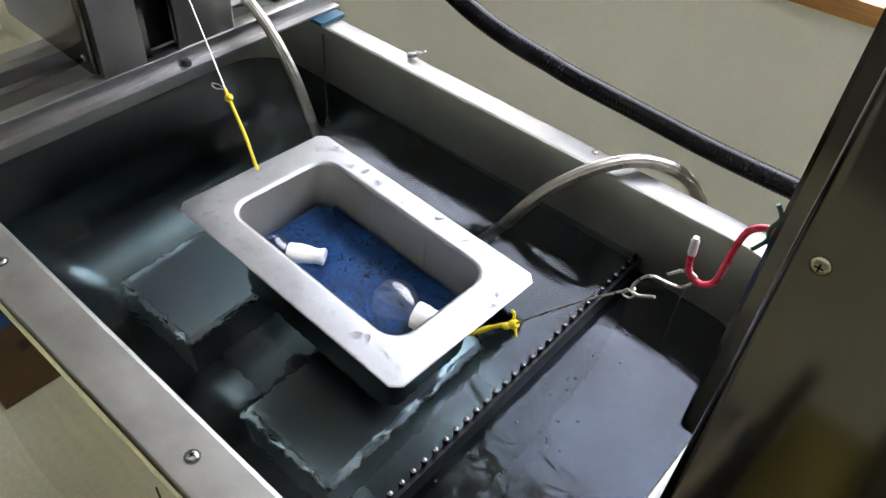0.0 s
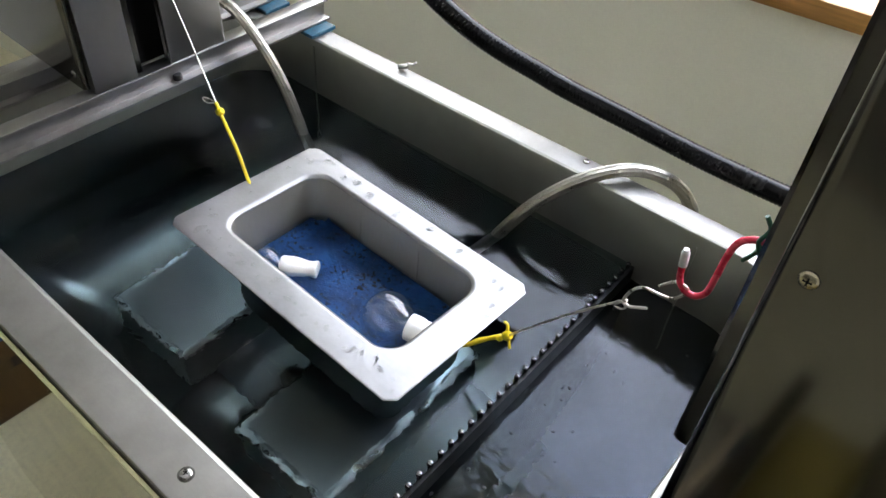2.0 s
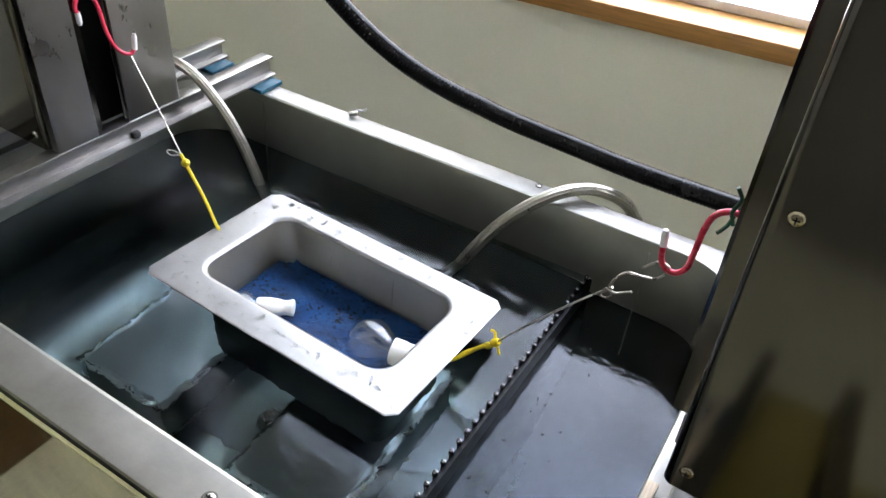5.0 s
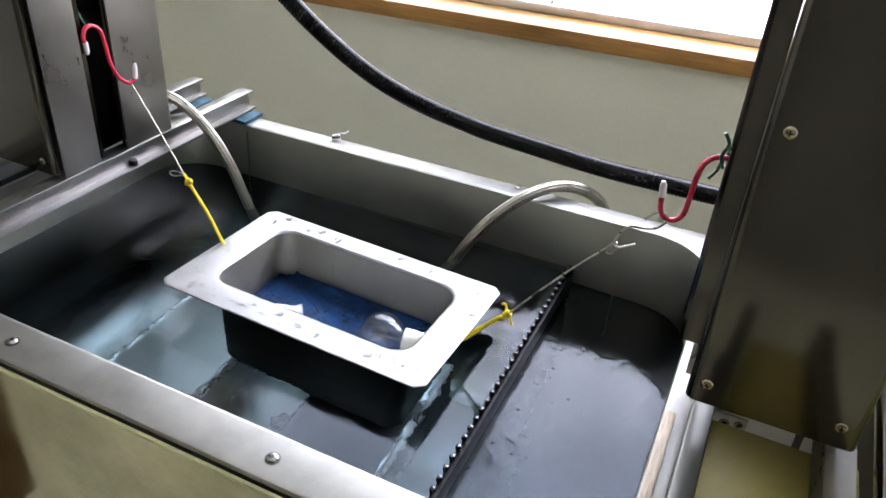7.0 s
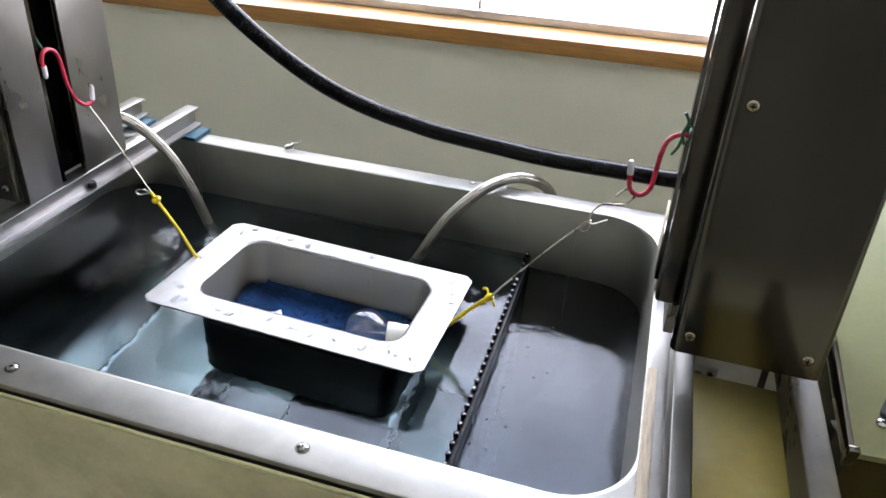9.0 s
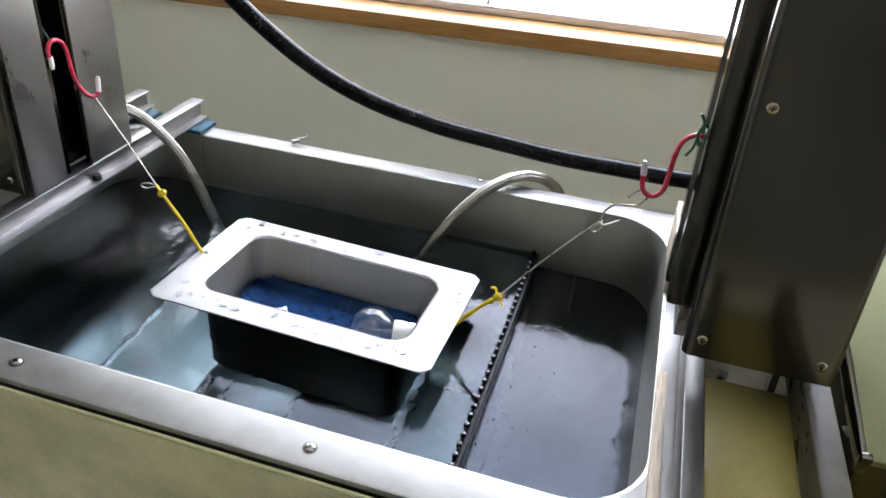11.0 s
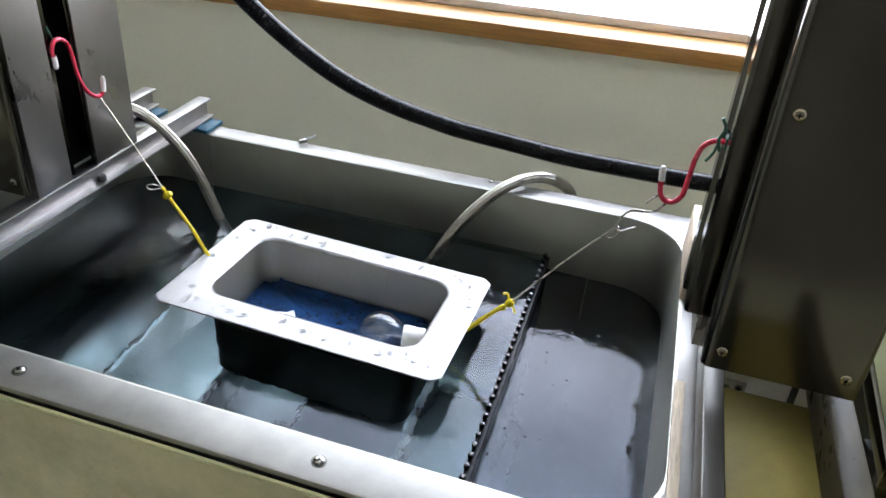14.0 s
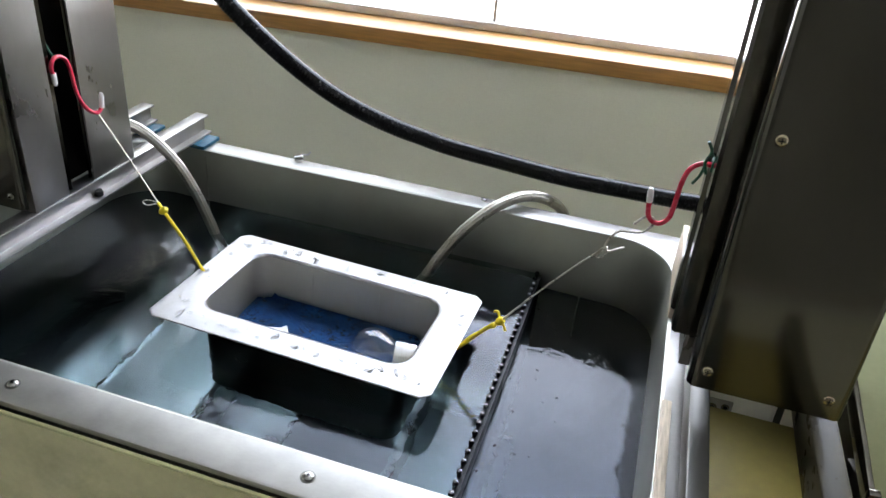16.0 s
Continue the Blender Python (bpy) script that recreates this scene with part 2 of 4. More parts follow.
WEIR = surface("dark_plate", (0.008, 0.008, 0.0085), 0.35, 0, 0.1, 60, (1, 1, 1), 0.0, 0.1, 8, spec=0.15)
MAT_BLUE = speckled("blue_mat", (0.005, 0.052, 0.155), (0.002, 0.019, 0.06), (0.001, 0.003, 0.008))
HOSE = surface("braided_steel", (0.42, 0.40, 0.345), 0.32, 1, 0.16, 700, (1, 1, 1), 0.15, 0.12, 40)
LEVEL, LEVEL_R = 0.795, 0.763        # the water's two levels
WATER = water("tank_water", (0.21, 0.27, 0.275), 0.066, 54, 1.36, stir=(-0.46, 0.50, 0.26, 2.1))
# Same water; its darker tint holds the shade over the floor back there.
WATER_DARK = water("dark_tank_water", (0.05, 0.066, 0.07), 0.055, 62, 1.345, stir=(0.15, 0.30, 0.22, 2.0))
WATER_PAN = water("pan_water", (0.75, 0.84, 0.92), 0.03, 16, 1.1)
# Grey tint stands in for the dark refracted edges of the drops.
DROP = water("drop_water", (0.82, 0.815, 0.815), 0.0, 10)
GLASS = clear("window_glass", (0.96, 0.97, 0.97))
GLASS_SCREEN = clear("tinted_glass", (0.80, 0.815, 0.80))
BULB = clear("bulb_glass", (0.93, 0.94, 0.95), 0.08, 0.10)
SKY = glow("overcast_sky", (0.88, 0.89, 1.0), (0.65, 0.735, 1.0), SKY_GLOW)

# ---- shape helpers ----


def world_of(ob):
    return (world_of(ob.parent) @ ob.matrix_basis) if ob.parent else ob.matrix_basis.copy()


def finish(bm, name, materials, smooth=False):
    bmesh.ops.recalc_face_normals(bm, faces=bm.faces)
    me = bpy.data.meshes.new(name)
    bm.to_mesh(me)
    bm.free()
    for m in materials if isinstance(materials, (list, tuple)) else [materials]:
        me.materials.append(m)
    if smooth:
        me.polygons.foreach_set("use_smooth", [True] * len(me.polygons))
        me.set_sharp_from_angle(angle=radians(38))
    return me


def thing(name, loc, label, category, group="", kind="", m=None):
    ob = new(name)
    ob.matrix_basis = m if m is not None else Matrix.Translation(loc)
    ob.empty_display_size = 0.02
    return tagged(ob, label, category, group, kind)


def part(name, bm, material, parent, label="", smooth=True, local=False):
    """One mesh under a thing or a part; bm is in world places unless local."""
    if not local:
        bm.transform(world_of(parent).inverted())
    ob = new(name, finish(bm, name, material, smooth))
    ob.parent = parent
    return tagged(ob, label)


def solo(name, bm, material, label, category="", group="", kind="", smooth=True, m=None):
    ob = new(name, finish(bm, name, material, smooth))
    if m is not None:
        ob.matrix_basis = m
    return tagged(ob, label, category, group, kind)


def block(bm, x0, x1, y0, y1, z0, z1, bevel=0.0, seg=2):
    made = bmesh.ops.create_cube(bm, size=1)
    bmesh.ops.scale(bm, vec=(x1 - x0, y1 - y0, z1 - z0), verts=made["verts"])
    bmesh.ops.translate(bm, vec=((x0 + x1) / 2, (y0 + y1) / 2, (z0 + z1) / 2), verts=made["verts"])
    if bevel:
        edges = {e for v in made["verts"] for e in v.link_edges}
        bmesh.ops.bevel(bm, geom=list(edges), offset=bevel, segments=seg, affect="EDGES", profile=0.5)
    return bm


def cube(x0, x1, y0, y1, z0, z1, bevel=0.0, seg=2):
    return block(bmesh.new(), x0, x1, y0, y1, z0, z1, bevel, seg)


def rounded(x0, x1, y0, y1, r, n=8):
    """A rounded rectangle, counter-clockwise; r is one radius or four (from x1 y0 on)."""
    rs = r if isinstance(r, (list, tuple)) else (r,) * 4
    out = []
    for (cx, cy, a), q in zip(((x1, y0, -90), (x1, y1, 0), (x0, y1, 90), (x0, y0, 180)), rs):
        sx, sy = (-1 if cx == x1 else 1), (-1 if cy == y1 else 1)
        for i in range(n + 1):
            b = radians(a + 90 * i / n)
            out.append((cx + sx * q + q * math.cos(b), cy + sy * q + q * math.sin(b)))
    return out


def loft(bm, rings, close_first=False, close_last=False):
    vs = [[bm.verts.new(p) for p in ring] for ring in rings]
    n = len(vs[0])
    for a, b in zip(vs, vs[1:]):
        for i in range(n):
            bm.faces.new((a[i], a[(i + 1) % n], b[(i + 1) % n], b[i]))
    if close_first:
        bm.faces.new(vs[0][::-1])
    if close_last:
        bm.faces.new(vs[-1])
    return bm


def smooth_path(points, step=0.004):
    """Points spaced along a Catmull-Rom curve through those given."""
    p = [Vector(q) for q in points]
    p = [2 * p[0] - p[1]] + p + [2 * p[-1] - p[-2]]
    out = []
    for i in range(1, len(p) - 2):
        n = max(2, int((p[i + 1] - p[i]).length / step))
        for k in range(n):
            t = k / n
            out.append(0.5 * ((2 * p[i]) + (p[i + 1] - p[i - 1]) * t + (2 * p[i - 1] - 5 * p[i] + 4 * p[i + 1] - p[i + 2]) * t * t
                              + (3 * p[i] - p[i - 1] - 3 * p[i + 1] + p[i + 2]) * t ** 3))
    out.append(p[-2])
    return out


def tube(points, radius, seg=12, step=0.004, bm=None, curved=True, flute=0.0):
    """A round bar along a curve; radius is a number or a function of the running index."""
    bm = bm or bmesh.new()
    path = smooth_path(points, step) if curved else [Vector(q) for q in points]
    up = Vector((0, 0, 1))
    rings = []
    d0 = (path[1] - path[0]).normalized()
    side = d0.cross(up if abs(d0.z) < 0.9 else Vector((1, 0, 0))).normalized()
    for i, q in enumerate(path):
        d = (path[min(i + 1, len(path) - 1)] - path[max(i - 1, 0)]).normalized()
        side = (side - d * side.dot(d)).normalized()
        w = d.cross(side)
        r = radius(i, len(path)) if callable(radius) else radius
        rings.append([q + (side * math.cos(2 * math.pi * k / seg) + w * math.sin(2 * math.pi * k / seg)) * r * (1 + (flute if k % 2 else -flute) + 0.3 * flute * math.sin(i * 1.9 + k)) for k in range(seg)])
    return loft(bm, rings, True, True)


def lathe(profile, seg=20, m=None, bm=None):
    """Turn (radius, height) points round z."""
    bm = bm or bmesh.new()
    rings = [[(m or Matrix()) @ Vector((r * math.cos(2 * math.pi * k / seg), r * math.sin(2 * math.pi * k / seg), z)) for k in range(seg)] for r, z in profile]
    return loft(bm, rings, True, True)


def sheet(path, thick, z0, z1):
    """A bent sheet: the path in x and y, thickened and raised from z0 to z1."""
    p = [Vector((x, y)) for x, y in path]
    left, right = [], []
    for i, q in enumerate(p):
        d = (p[min(i + 1, len(p) - 1)] - p[max(i - 1, 0)]).normalized()
        nrm = Vector((-d.y, d.x)) * thick / 2
        left.append(q + nrm), right.append(q - nrm)
    loop = left + right[::-1]
    bm = bmesh.new()
    loft(bm, [[(v.x, v.y, z0) for v in loop], [(v.x, v.y, z1) for v in loop]])
    n, k = len(p), len(loop)
    bm.verts.ensure_lookup_table()
    for base in (0, k):
        for i in range(n - 1):
            bm.faces.new([bm.verts[base + j] for j in (i, i + 1, k - 2 - i, k - 1 - i)])
    return bm


def corner(x, y, r, a0, a1, n=5):
    return [(x + r * math.cos(radians(a0 + (a1 - a0) * i / n)), y + r * math.sin(radians(a0 + (a1 - a0) * i / n))) for i in range(n + 1)]


def screw_mesh(r=0.0065, h=0.0035):
    bm = lathe([(r * 0.98, 0), (r, h * 0.25), (r * 0.9, h * 0.6), (r * 0.62, h * 0.9), (r * 0.2, h)], 16)
    # Raised black bars paint in the shade of the cross recess.
    for w, d in ((r * 0.85, r * 0.17), (r * 0.17, r * 0.85)):
        n = len(bm.faces)
        block(bm, -w / 2, w / 2, -d / 2, d / 2, h * 0.7, h * 1.03)
        bm.faces.ensure_lookup_table()
        for f in bm.faces[n:]:
            f.material_index = 1
    return bm


def screw(parent, x, y, z, normal="z", material=None, r=0.0065, turn=20, washer=False):
    bm = screw_mesh(r, r * 0.55)
    if washer:
        n = len(bm.faces)
        lathe([(r * 1.22, 0), (r * 1.22, 0.0006), (r * 1.0, 0.0008)], 18, None, bm)
        bm.faces.ensure_lookup_table()
        for f in bm.faces[n:]:
            f.material_index = 2
    bm.transform(pose(x, y, z, *({"z": (0, 0, turn), "-y": (90, 0, 0), "x": (0, 90, 0)}[normal])))
    return part("screw", bm, [material or CHROME, SHADE_BLACK, RAIL_DULL], parent, "cross-head screw")


# ---- room ----
def room_box(x0, x1, y0, y1, z0, z1, bevel=0.0):
    bm = cube(x0, x1, y0, y1, z0, z1, bevel)
    bm.transform(ROOM)
    return bm


X0, X1, Y0, TOP = -2.6, 2.8, -3.4, 2.8
bm = bmesh.new()
for a in ((X0, WIN[0], 0, 0.2, 0, TOP), (WIN[1], X1, 0, 0.2, 0, TOP), (WIN[0], WIN[1], 0, 0.2, 0, WIN[2] - 0.036), (WIN[0], WIN[1], 0, 0.2, WIN[3], TOP)):
    block(bm, *a)
bm.transform(ROOM)
solo("wall_north", bm, WALL, "matt beige-grey painted wall below a window", "wall", kind="structure", smooth=False)
# Unseen walls and ceiling added: pale ones bounce light, the dark one is mirrored.
solo("wall_west", room_box(X0 - 0.15, X0, Y0, 0.2, 0, TOP), CEIL, "plain off-white painted wall", "wall", kind="structure", smooth=False)
solo("wall_east", room_box(X1, X1 + 0.15, Y0, 0.2, 0, TOP), CEIL, "plain off-white painted wall", "wall", kind="structure", smooth=False)
solo("wall_south", room_box(X0 - 0.15, X1 + 0.15, Y0 - 0.15, Y0, 0, TOP), ROOM_DARK, "plain grey-brown painted wall", "wall", kind="structure", smooth=False)
solo("ceiling", room_box(X0 - 0.15, X1 + 0.15, Y0 - 0.15, 0.2, TOP, TOP + 0.15), CEIL, "plain off-white ceiling", "ceiling", kind="structure", smooth=False)
solo("floor", room_box(X0 - 0.15, X1 + 0.15, Y0 - 0.15, 0.2, -0.15, 0), FLOOR, "khaki vinyl floor", "floor", kind="structure", smooth=False)
solo("backdrop", room_box(WIN[0] - 0.9, WIN[1] + 0.9, 0.95, 1.0, 0.4, 6.5), SKY, "bright overcast sky outside the window", "sky", kind="structure", smooth=False)

win = tagged(new("window_1"), "white-framed window with an orange-brown wooden sill", "window", kind="structure")
win.matrix_basis = ROOM
part("window_sill", cube(WIN[0] - 0.05, WIN[1] + 0.05, -0.020, 0.12, WIN[2] - 0.034, WIN[2], 0.004), WOOD, win, "varnished orange-brown wooden sill", local=True)
bm = bmesh.new()
block(bm, WIN[0], WIN[1], 0.075, 0.115, WIN[2], WIN[2] + 0.018, 0.003)
block(bm, WIN[0], WIN[1], 0.075, 0.115, WIN[3] - 0.04, WIN[3], 0.004)
for x in (WIN[0], WIN[1] - 0.04):
    block(bm, x, x + 0.04, 0.077, 0.113, WIN[2] + 0.018, WIN[3] - 0.04, 0.003)
part("window_frame", bm, WHITE, win, "cream window frame", local=True)
MULL = -0.105
part("mullion", cube(MULL - 0.004, MULL + 0.004, 0.085, 0.113, WIN[2] + 0.018, WIN[3] - 0.04, 0.003), WHITE, win, "slim pale window mullion", local=True)
pane = part("pane", cube(MULL + 0.004, WIN[1] - 0.04, 0.094, 0.098, WIN[2] + 0.018, WIN[3] - 0.04), GLASS, win, "clear glass pane", smooth=False, local=True)
pane.visible_shadow = False
part("pane", cube(WIN[0] + 0.04, MULL - 0.004, 0.094, 0.098, WIN[2] + 0.018, WIN[3] - 0.04), GLASS_SCREEN, win, "greenish tinted glass pane", smooth=False, local=True)

# ---- tank ----
RIM = 0.9
BX0, BX1, BY0, BY1, BZ = -0.685, 0.340, 0.033, 0.660, 0.45
OX0, OX1, OY0, OY1 = -0.80, 0.392, -0.026, 0.706
SKEW = 0.027


def skew(bm):
    """The far side of the tank stands slightly askew to the near side."""
    for v in bm.verts:
        v.co.y += SKEW * min(0.0, v.co.x - 0.1) * max(0.0, min(1.0, (v.co.y - 0.1) / 0.5))
    return bm


tank = thing("water_tank", (-0.15, 0.34, 0), "stainless steel water tank with rounded inner corners", "tank")
WX = 0.131                           # the divider


def basin_ring(inset, z):
    """One level of the basin; None stands for the waterline of either side."""
    loop = rounded(BX0 + inset, BX1 - inset, BY0 + inset, BY1 - inset, max(0.02, 0.088 - inset * 0.5), 9)
    return [(x, y, z if z else (LEVEL if x < WX else LEVEL_R) + 0.001) for x, y in loop]


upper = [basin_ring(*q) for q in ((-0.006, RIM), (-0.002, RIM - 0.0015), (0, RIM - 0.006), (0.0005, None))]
FOOT = 0.185                         # the rounding at the foot of the walls


def foot_ring(a):
    return basin_ring(FOOT * (1 - math.cos(radians(a))), BZ + FOOT * (1 - math.sin(radians(a))))


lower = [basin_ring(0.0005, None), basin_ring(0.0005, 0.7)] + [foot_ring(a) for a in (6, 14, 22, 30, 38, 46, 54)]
bed = [foot_ring(a) for a in (54, 58, 62, 66, 70, 74, 79, 84, 90)]
# One tank steel in three tones, darker under water and darkest on the floor.
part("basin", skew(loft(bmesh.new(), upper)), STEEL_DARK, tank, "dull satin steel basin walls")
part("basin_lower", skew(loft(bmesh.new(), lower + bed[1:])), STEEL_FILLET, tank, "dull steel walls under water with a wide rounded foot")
part("basin_floor", skew(loft(bmesh.new(), bed[-1:] + [[(x, y, BZ) for x, y in rounded(BX0 + 0.2, BX1 - 0.2, BY0 + 0.2, BY1 - 0.2, 0.012, 9)]], False, True)), STEEL_FLOOR, tank, "dull steel floor")
bm = bmesh.new()
inner = rounded(BX0 - 0.006, BX1 + 0.006, BY0 - 0.006, BY1 + 0.006, 0.091, 9)
outer = rounded(OX0, OX1, OY0, OY1, 0.012, 9)
loft(bm, [[(x, y, RIM) for x, y in inner], [(x, y, RIM) for x, y in rounded(OX0 + .004, OX1 - .004, OY0 + .004, OY1 - .004, 0.01, 9)],
          [(x, y, RIM - 0.0012) for x, y in rounded(OX0 + .001, OX1 - .001, OY0 + .001, OY1 - .001, 0.012, 9)],
          [(x, y, RIM - 0.004) for x, y in outer], [(x, y, RIM - 0.007) for x, y in outer],
          [(x, y, RIM - 0.007) for x, y in rounded(OX0 + .006, OX1 - .006, OY0 + .006, OY1 - .006, 0.01, 9)]])
part("rim", skew(bm), STEEL_RIM, tank, "flat brushed steel rim")
part("trim", cube(OX0 + 0.002, OX1 - 0.002, OY0 - 0.0066, OY0 - 0.0022, RIM - 0.0145, RIM - 0.0095, 0.0012), CREAM, tank, "thin pale painted edge strip")
part("front_panel", cube(OX0 + 0.006, OX1 - 0.006, OY0 - 0.0056, OY0 - 0.0002, 0.0, RIM - 0.0147), STEEL_PANEL, tank, "polished smudged steel front panel", smooth=False)
# Black strip put in for the shade in the gap below the rim.
part("gap_filler", cube(OX0 + 0.004, OX1 - 0.004, OY0 + 0.0002, OY0 + 0.008, 0.84, RIM - 0.0085), BLACK, tank, "black filler for the shaded gap under the rim", smooth=False)
bm = cube(-0.0312, -0.0292, OY0 - 0.0066, OY0 - 0.0057, 0.79, 0.845, 0.0003)
part("scratch", bm, BLACK, tank, "thin black mark", smooth=False)
part("back_panel", skew(cube(OX0 + 0.006, OX1 - 0.006, OY1 - 0.012, OY1 - 0.004, 0.0, RIM - 0.009)), STEEL, tank, smooth=False)
for x in (OX0 + 0.006, OX1 - 0.014):
    part("side_panel", skew(cube(x, x + 0.008, OY0 + 0.0105, OY1 - 0.0125, 0.0, RIM - 0.009)), STEEL, tank, smooth=False)
for x in (-0.732, -0.366, 0.0, 0.34):
    screw(tank, x, 0.0, RIM, "z", CHROME, 0.0068, 15 + x * 60, True)
for x in (-0.71, 0.007):
    screw(tank, x, 0.69 + SKEW * min(0, x - 0.1), RIM, "z", CHROME, 0.0055, 40)
part("seam", skew(cube(-0.5265, -0.5245, BY1 - 0.003, BY1 - 0.0005, 0.5, RIM - 0.012)), STEEL_DARK, tank, "thin weld seam", smooth=False)
part("seam", cube(0.205, 0.207, BY1 - 0.003, BY1 - 0.0005, 0.5, RIM - 0.02), STEEL_DARK, tank, "thin weld seam", smooth=False)

# weir that parts the tank, with a row of pegs along its edge
weir = part("weir", cube(WX - 0.003, WX + 0.003, BY0 + 0.001, BY1 - 0.001, BZ + 0.001, 0.793), WEIR, tank, "dark upright divider plate with a toothed edge", smooth=False)
weir_edge = None
for i in range(34):
    y = 0.048 + 0.0182 * i
    if weir_edge is None:
        bm = lathe([(0.003, -0.02), (0.003, 0.004), (0.0038, 0.006), (0.0042, 0.0090), (0.0031, 0.0125), (0.001, 0.0136)], 8)
        weir_edge = finish(bm, "tooth", TOOTH, True)
    o = new("tooth", weir_edge)
    o.parent = weir
    o.location = Vector((WX - 0.004, y, 0.790)) - world_of(tank).translation

# ---- water ----
PAN_M = pose(-0.145, 0.348, 0.848, -1.5, 0.7, -1.3)


def water_sheet(name, outline, hole, z, material, label, m=Matrix()):
    bm = bmesh.new()
    edges = []
    for loop in (outline, hole):
        vs = [bm.verts.new((x, y, z)) for x, y in loop]
        if loop is outline and m == Matrix():
            skew(bm)
        edges += [bm.edges.new((vs[i], vs[(i + 1) % len(vs)])) for i in range(len(vs))] if vs else []
    bmesh.ops.triangle_fill(bm, use_beauty=True, edges=edges)
    bm.normal_update()
    for f in bm.faces:
        if f.normal.z < 0:
            f.normal_flip()
    bm.transform(m)
    me = bpy.data.meshes.new(name)
    bm.to_mesh(me)
    bm.free()
    me.materials.append(material)
    ob = new(name, me)
    ob.visible_shadow = False
    return tagged(ob, label, "water", kind="structure")


hole = [(PAN_M @ Vector((x, y, -0.048)))[:2] for x, y in rounded(-0.160, 0.160, -0.081, 0.091, 0.030, 8)]
water_sheet("water", rounded(BX0 - 0.002, WX - 0.002, BY0 - 0.002, BY1 + 0.002, (0.001, 0.001, 0.088, 0.088)), hole, LEVEL, WATER, "dark rippled water")
water_sheet("water", rounded(WX + 0.002, BX1 + 0.002, BY0 - 0.002, BY1 + 0.002, (0.088, 0.088, 0.001, 0.001)), [], LEVEL_R, WATER_DARK, "dark rippled water behind the divider")

rng = random.Random(21)
bm = bmesh.new()
for i in range(34):
    x, y, q = (WX + 0.008 + abs(rng.gauss(0, 0.05)), rng.uniform(BY0 + 0.03, BY1 - 0.05), rng.uniform(0.0006, 0.0022))
    if x < BX1 - 0.03:
        bmesh.ops.create_icosphere(bm, subdivisions=1, radius=1, matrix=pose(x, y, LEVEL_R, 0, 0, rng.uniform(0, 180)) @ Matrix.Diagonal((q * 1.6, q, 0.0007, 1)))
solo("floating_dirt", bm, WEIR, "dark specks of dirt floating on the water", "dirt", kind="stuff")

# blocks on the tank's floor
def block_loop(q, z, seed, wob):
    """The block's outline with a ragged edge, drawn in by q."""
    rng = random.Random(seed)
    ph = [rng.uniform(0, 6.28) for _ in range(6)]
    loop = []
    for (ax, ay), (bx_, by_) in zip(((-1, -1), (1, -1), (1, 1), (-1, 1)), ((1, -1), (1, 1), (-1, 1), (-1, -1))):
        n = 44 if ax == bx_ else 26
        for i in range(n):
            k = i / n
            x, y = (ax + (bx_ - ax) * k) * (0.088 - q), (ay + (by_ - ay) * k) * (0.165 - q)
            a = (x * 150 + y * 95)
            d = wob * (0.9 * math.sin(a + ph[0]) + 0.7 * math.sin(a * 1.73 + ph[1]) + 0.5 * math.sin(a * 2.9 + ph[2]) + rng.uniform(-0.35, 0.35))
            if ay == by_:
                y += d
            else:
                x += d
            # The two sides under the bright glint strips sit a little lower.
            worn = ax == bx_ == 1 or ay == by_ == -1
            loop.append((x, y, z + 0.25 * d - (0.004 if worn and z > 0.1095 else 0.0)))
    return loop


# Near-white strips on two edges stand in for their window glints.
def bright_strip(ob, out, half, turn, seed, width):
    """A bright ragged chamfer along the edge that lies at a distance out from the block's middle."""
    rng = random.Random(seed)
    f = [rng.uniform(0, 6.28) for _ in range(4)]
    rows = []
    for i in range(60):
        y = half * (2 * i / 59 - 1)
        d = 0.0016 * (math.sin(y * 120 + f[0]) + 0.7 * math.sin(y * 210 + f[1]) + 0.4 * math.sin(y * 430 + f[2])) + rng.uniform(-0.0004, 0.0004)
        w = width * (1 + 0.38 * math.sin(y * 60 + f[3]))
        x = out + d
        rows.append([(x - w, y, 0.1132), (x - 0.4 * w, y, 0.1132 - 0.24 * w), (x, y, 0.1132 - 0.45 * w), (x + 0.0008, y, 0.1060), (x - w, y, 0.1050)])
    bm = loft(bmesh.new(), rows, True, True)
    bm.transform(pose(0, 0, 0, 0, 0, turn))
    part("bright_edge", bm, EDGE_BRIGHT, ob, "bright chamfer for the window's glint along one edge", local=True)


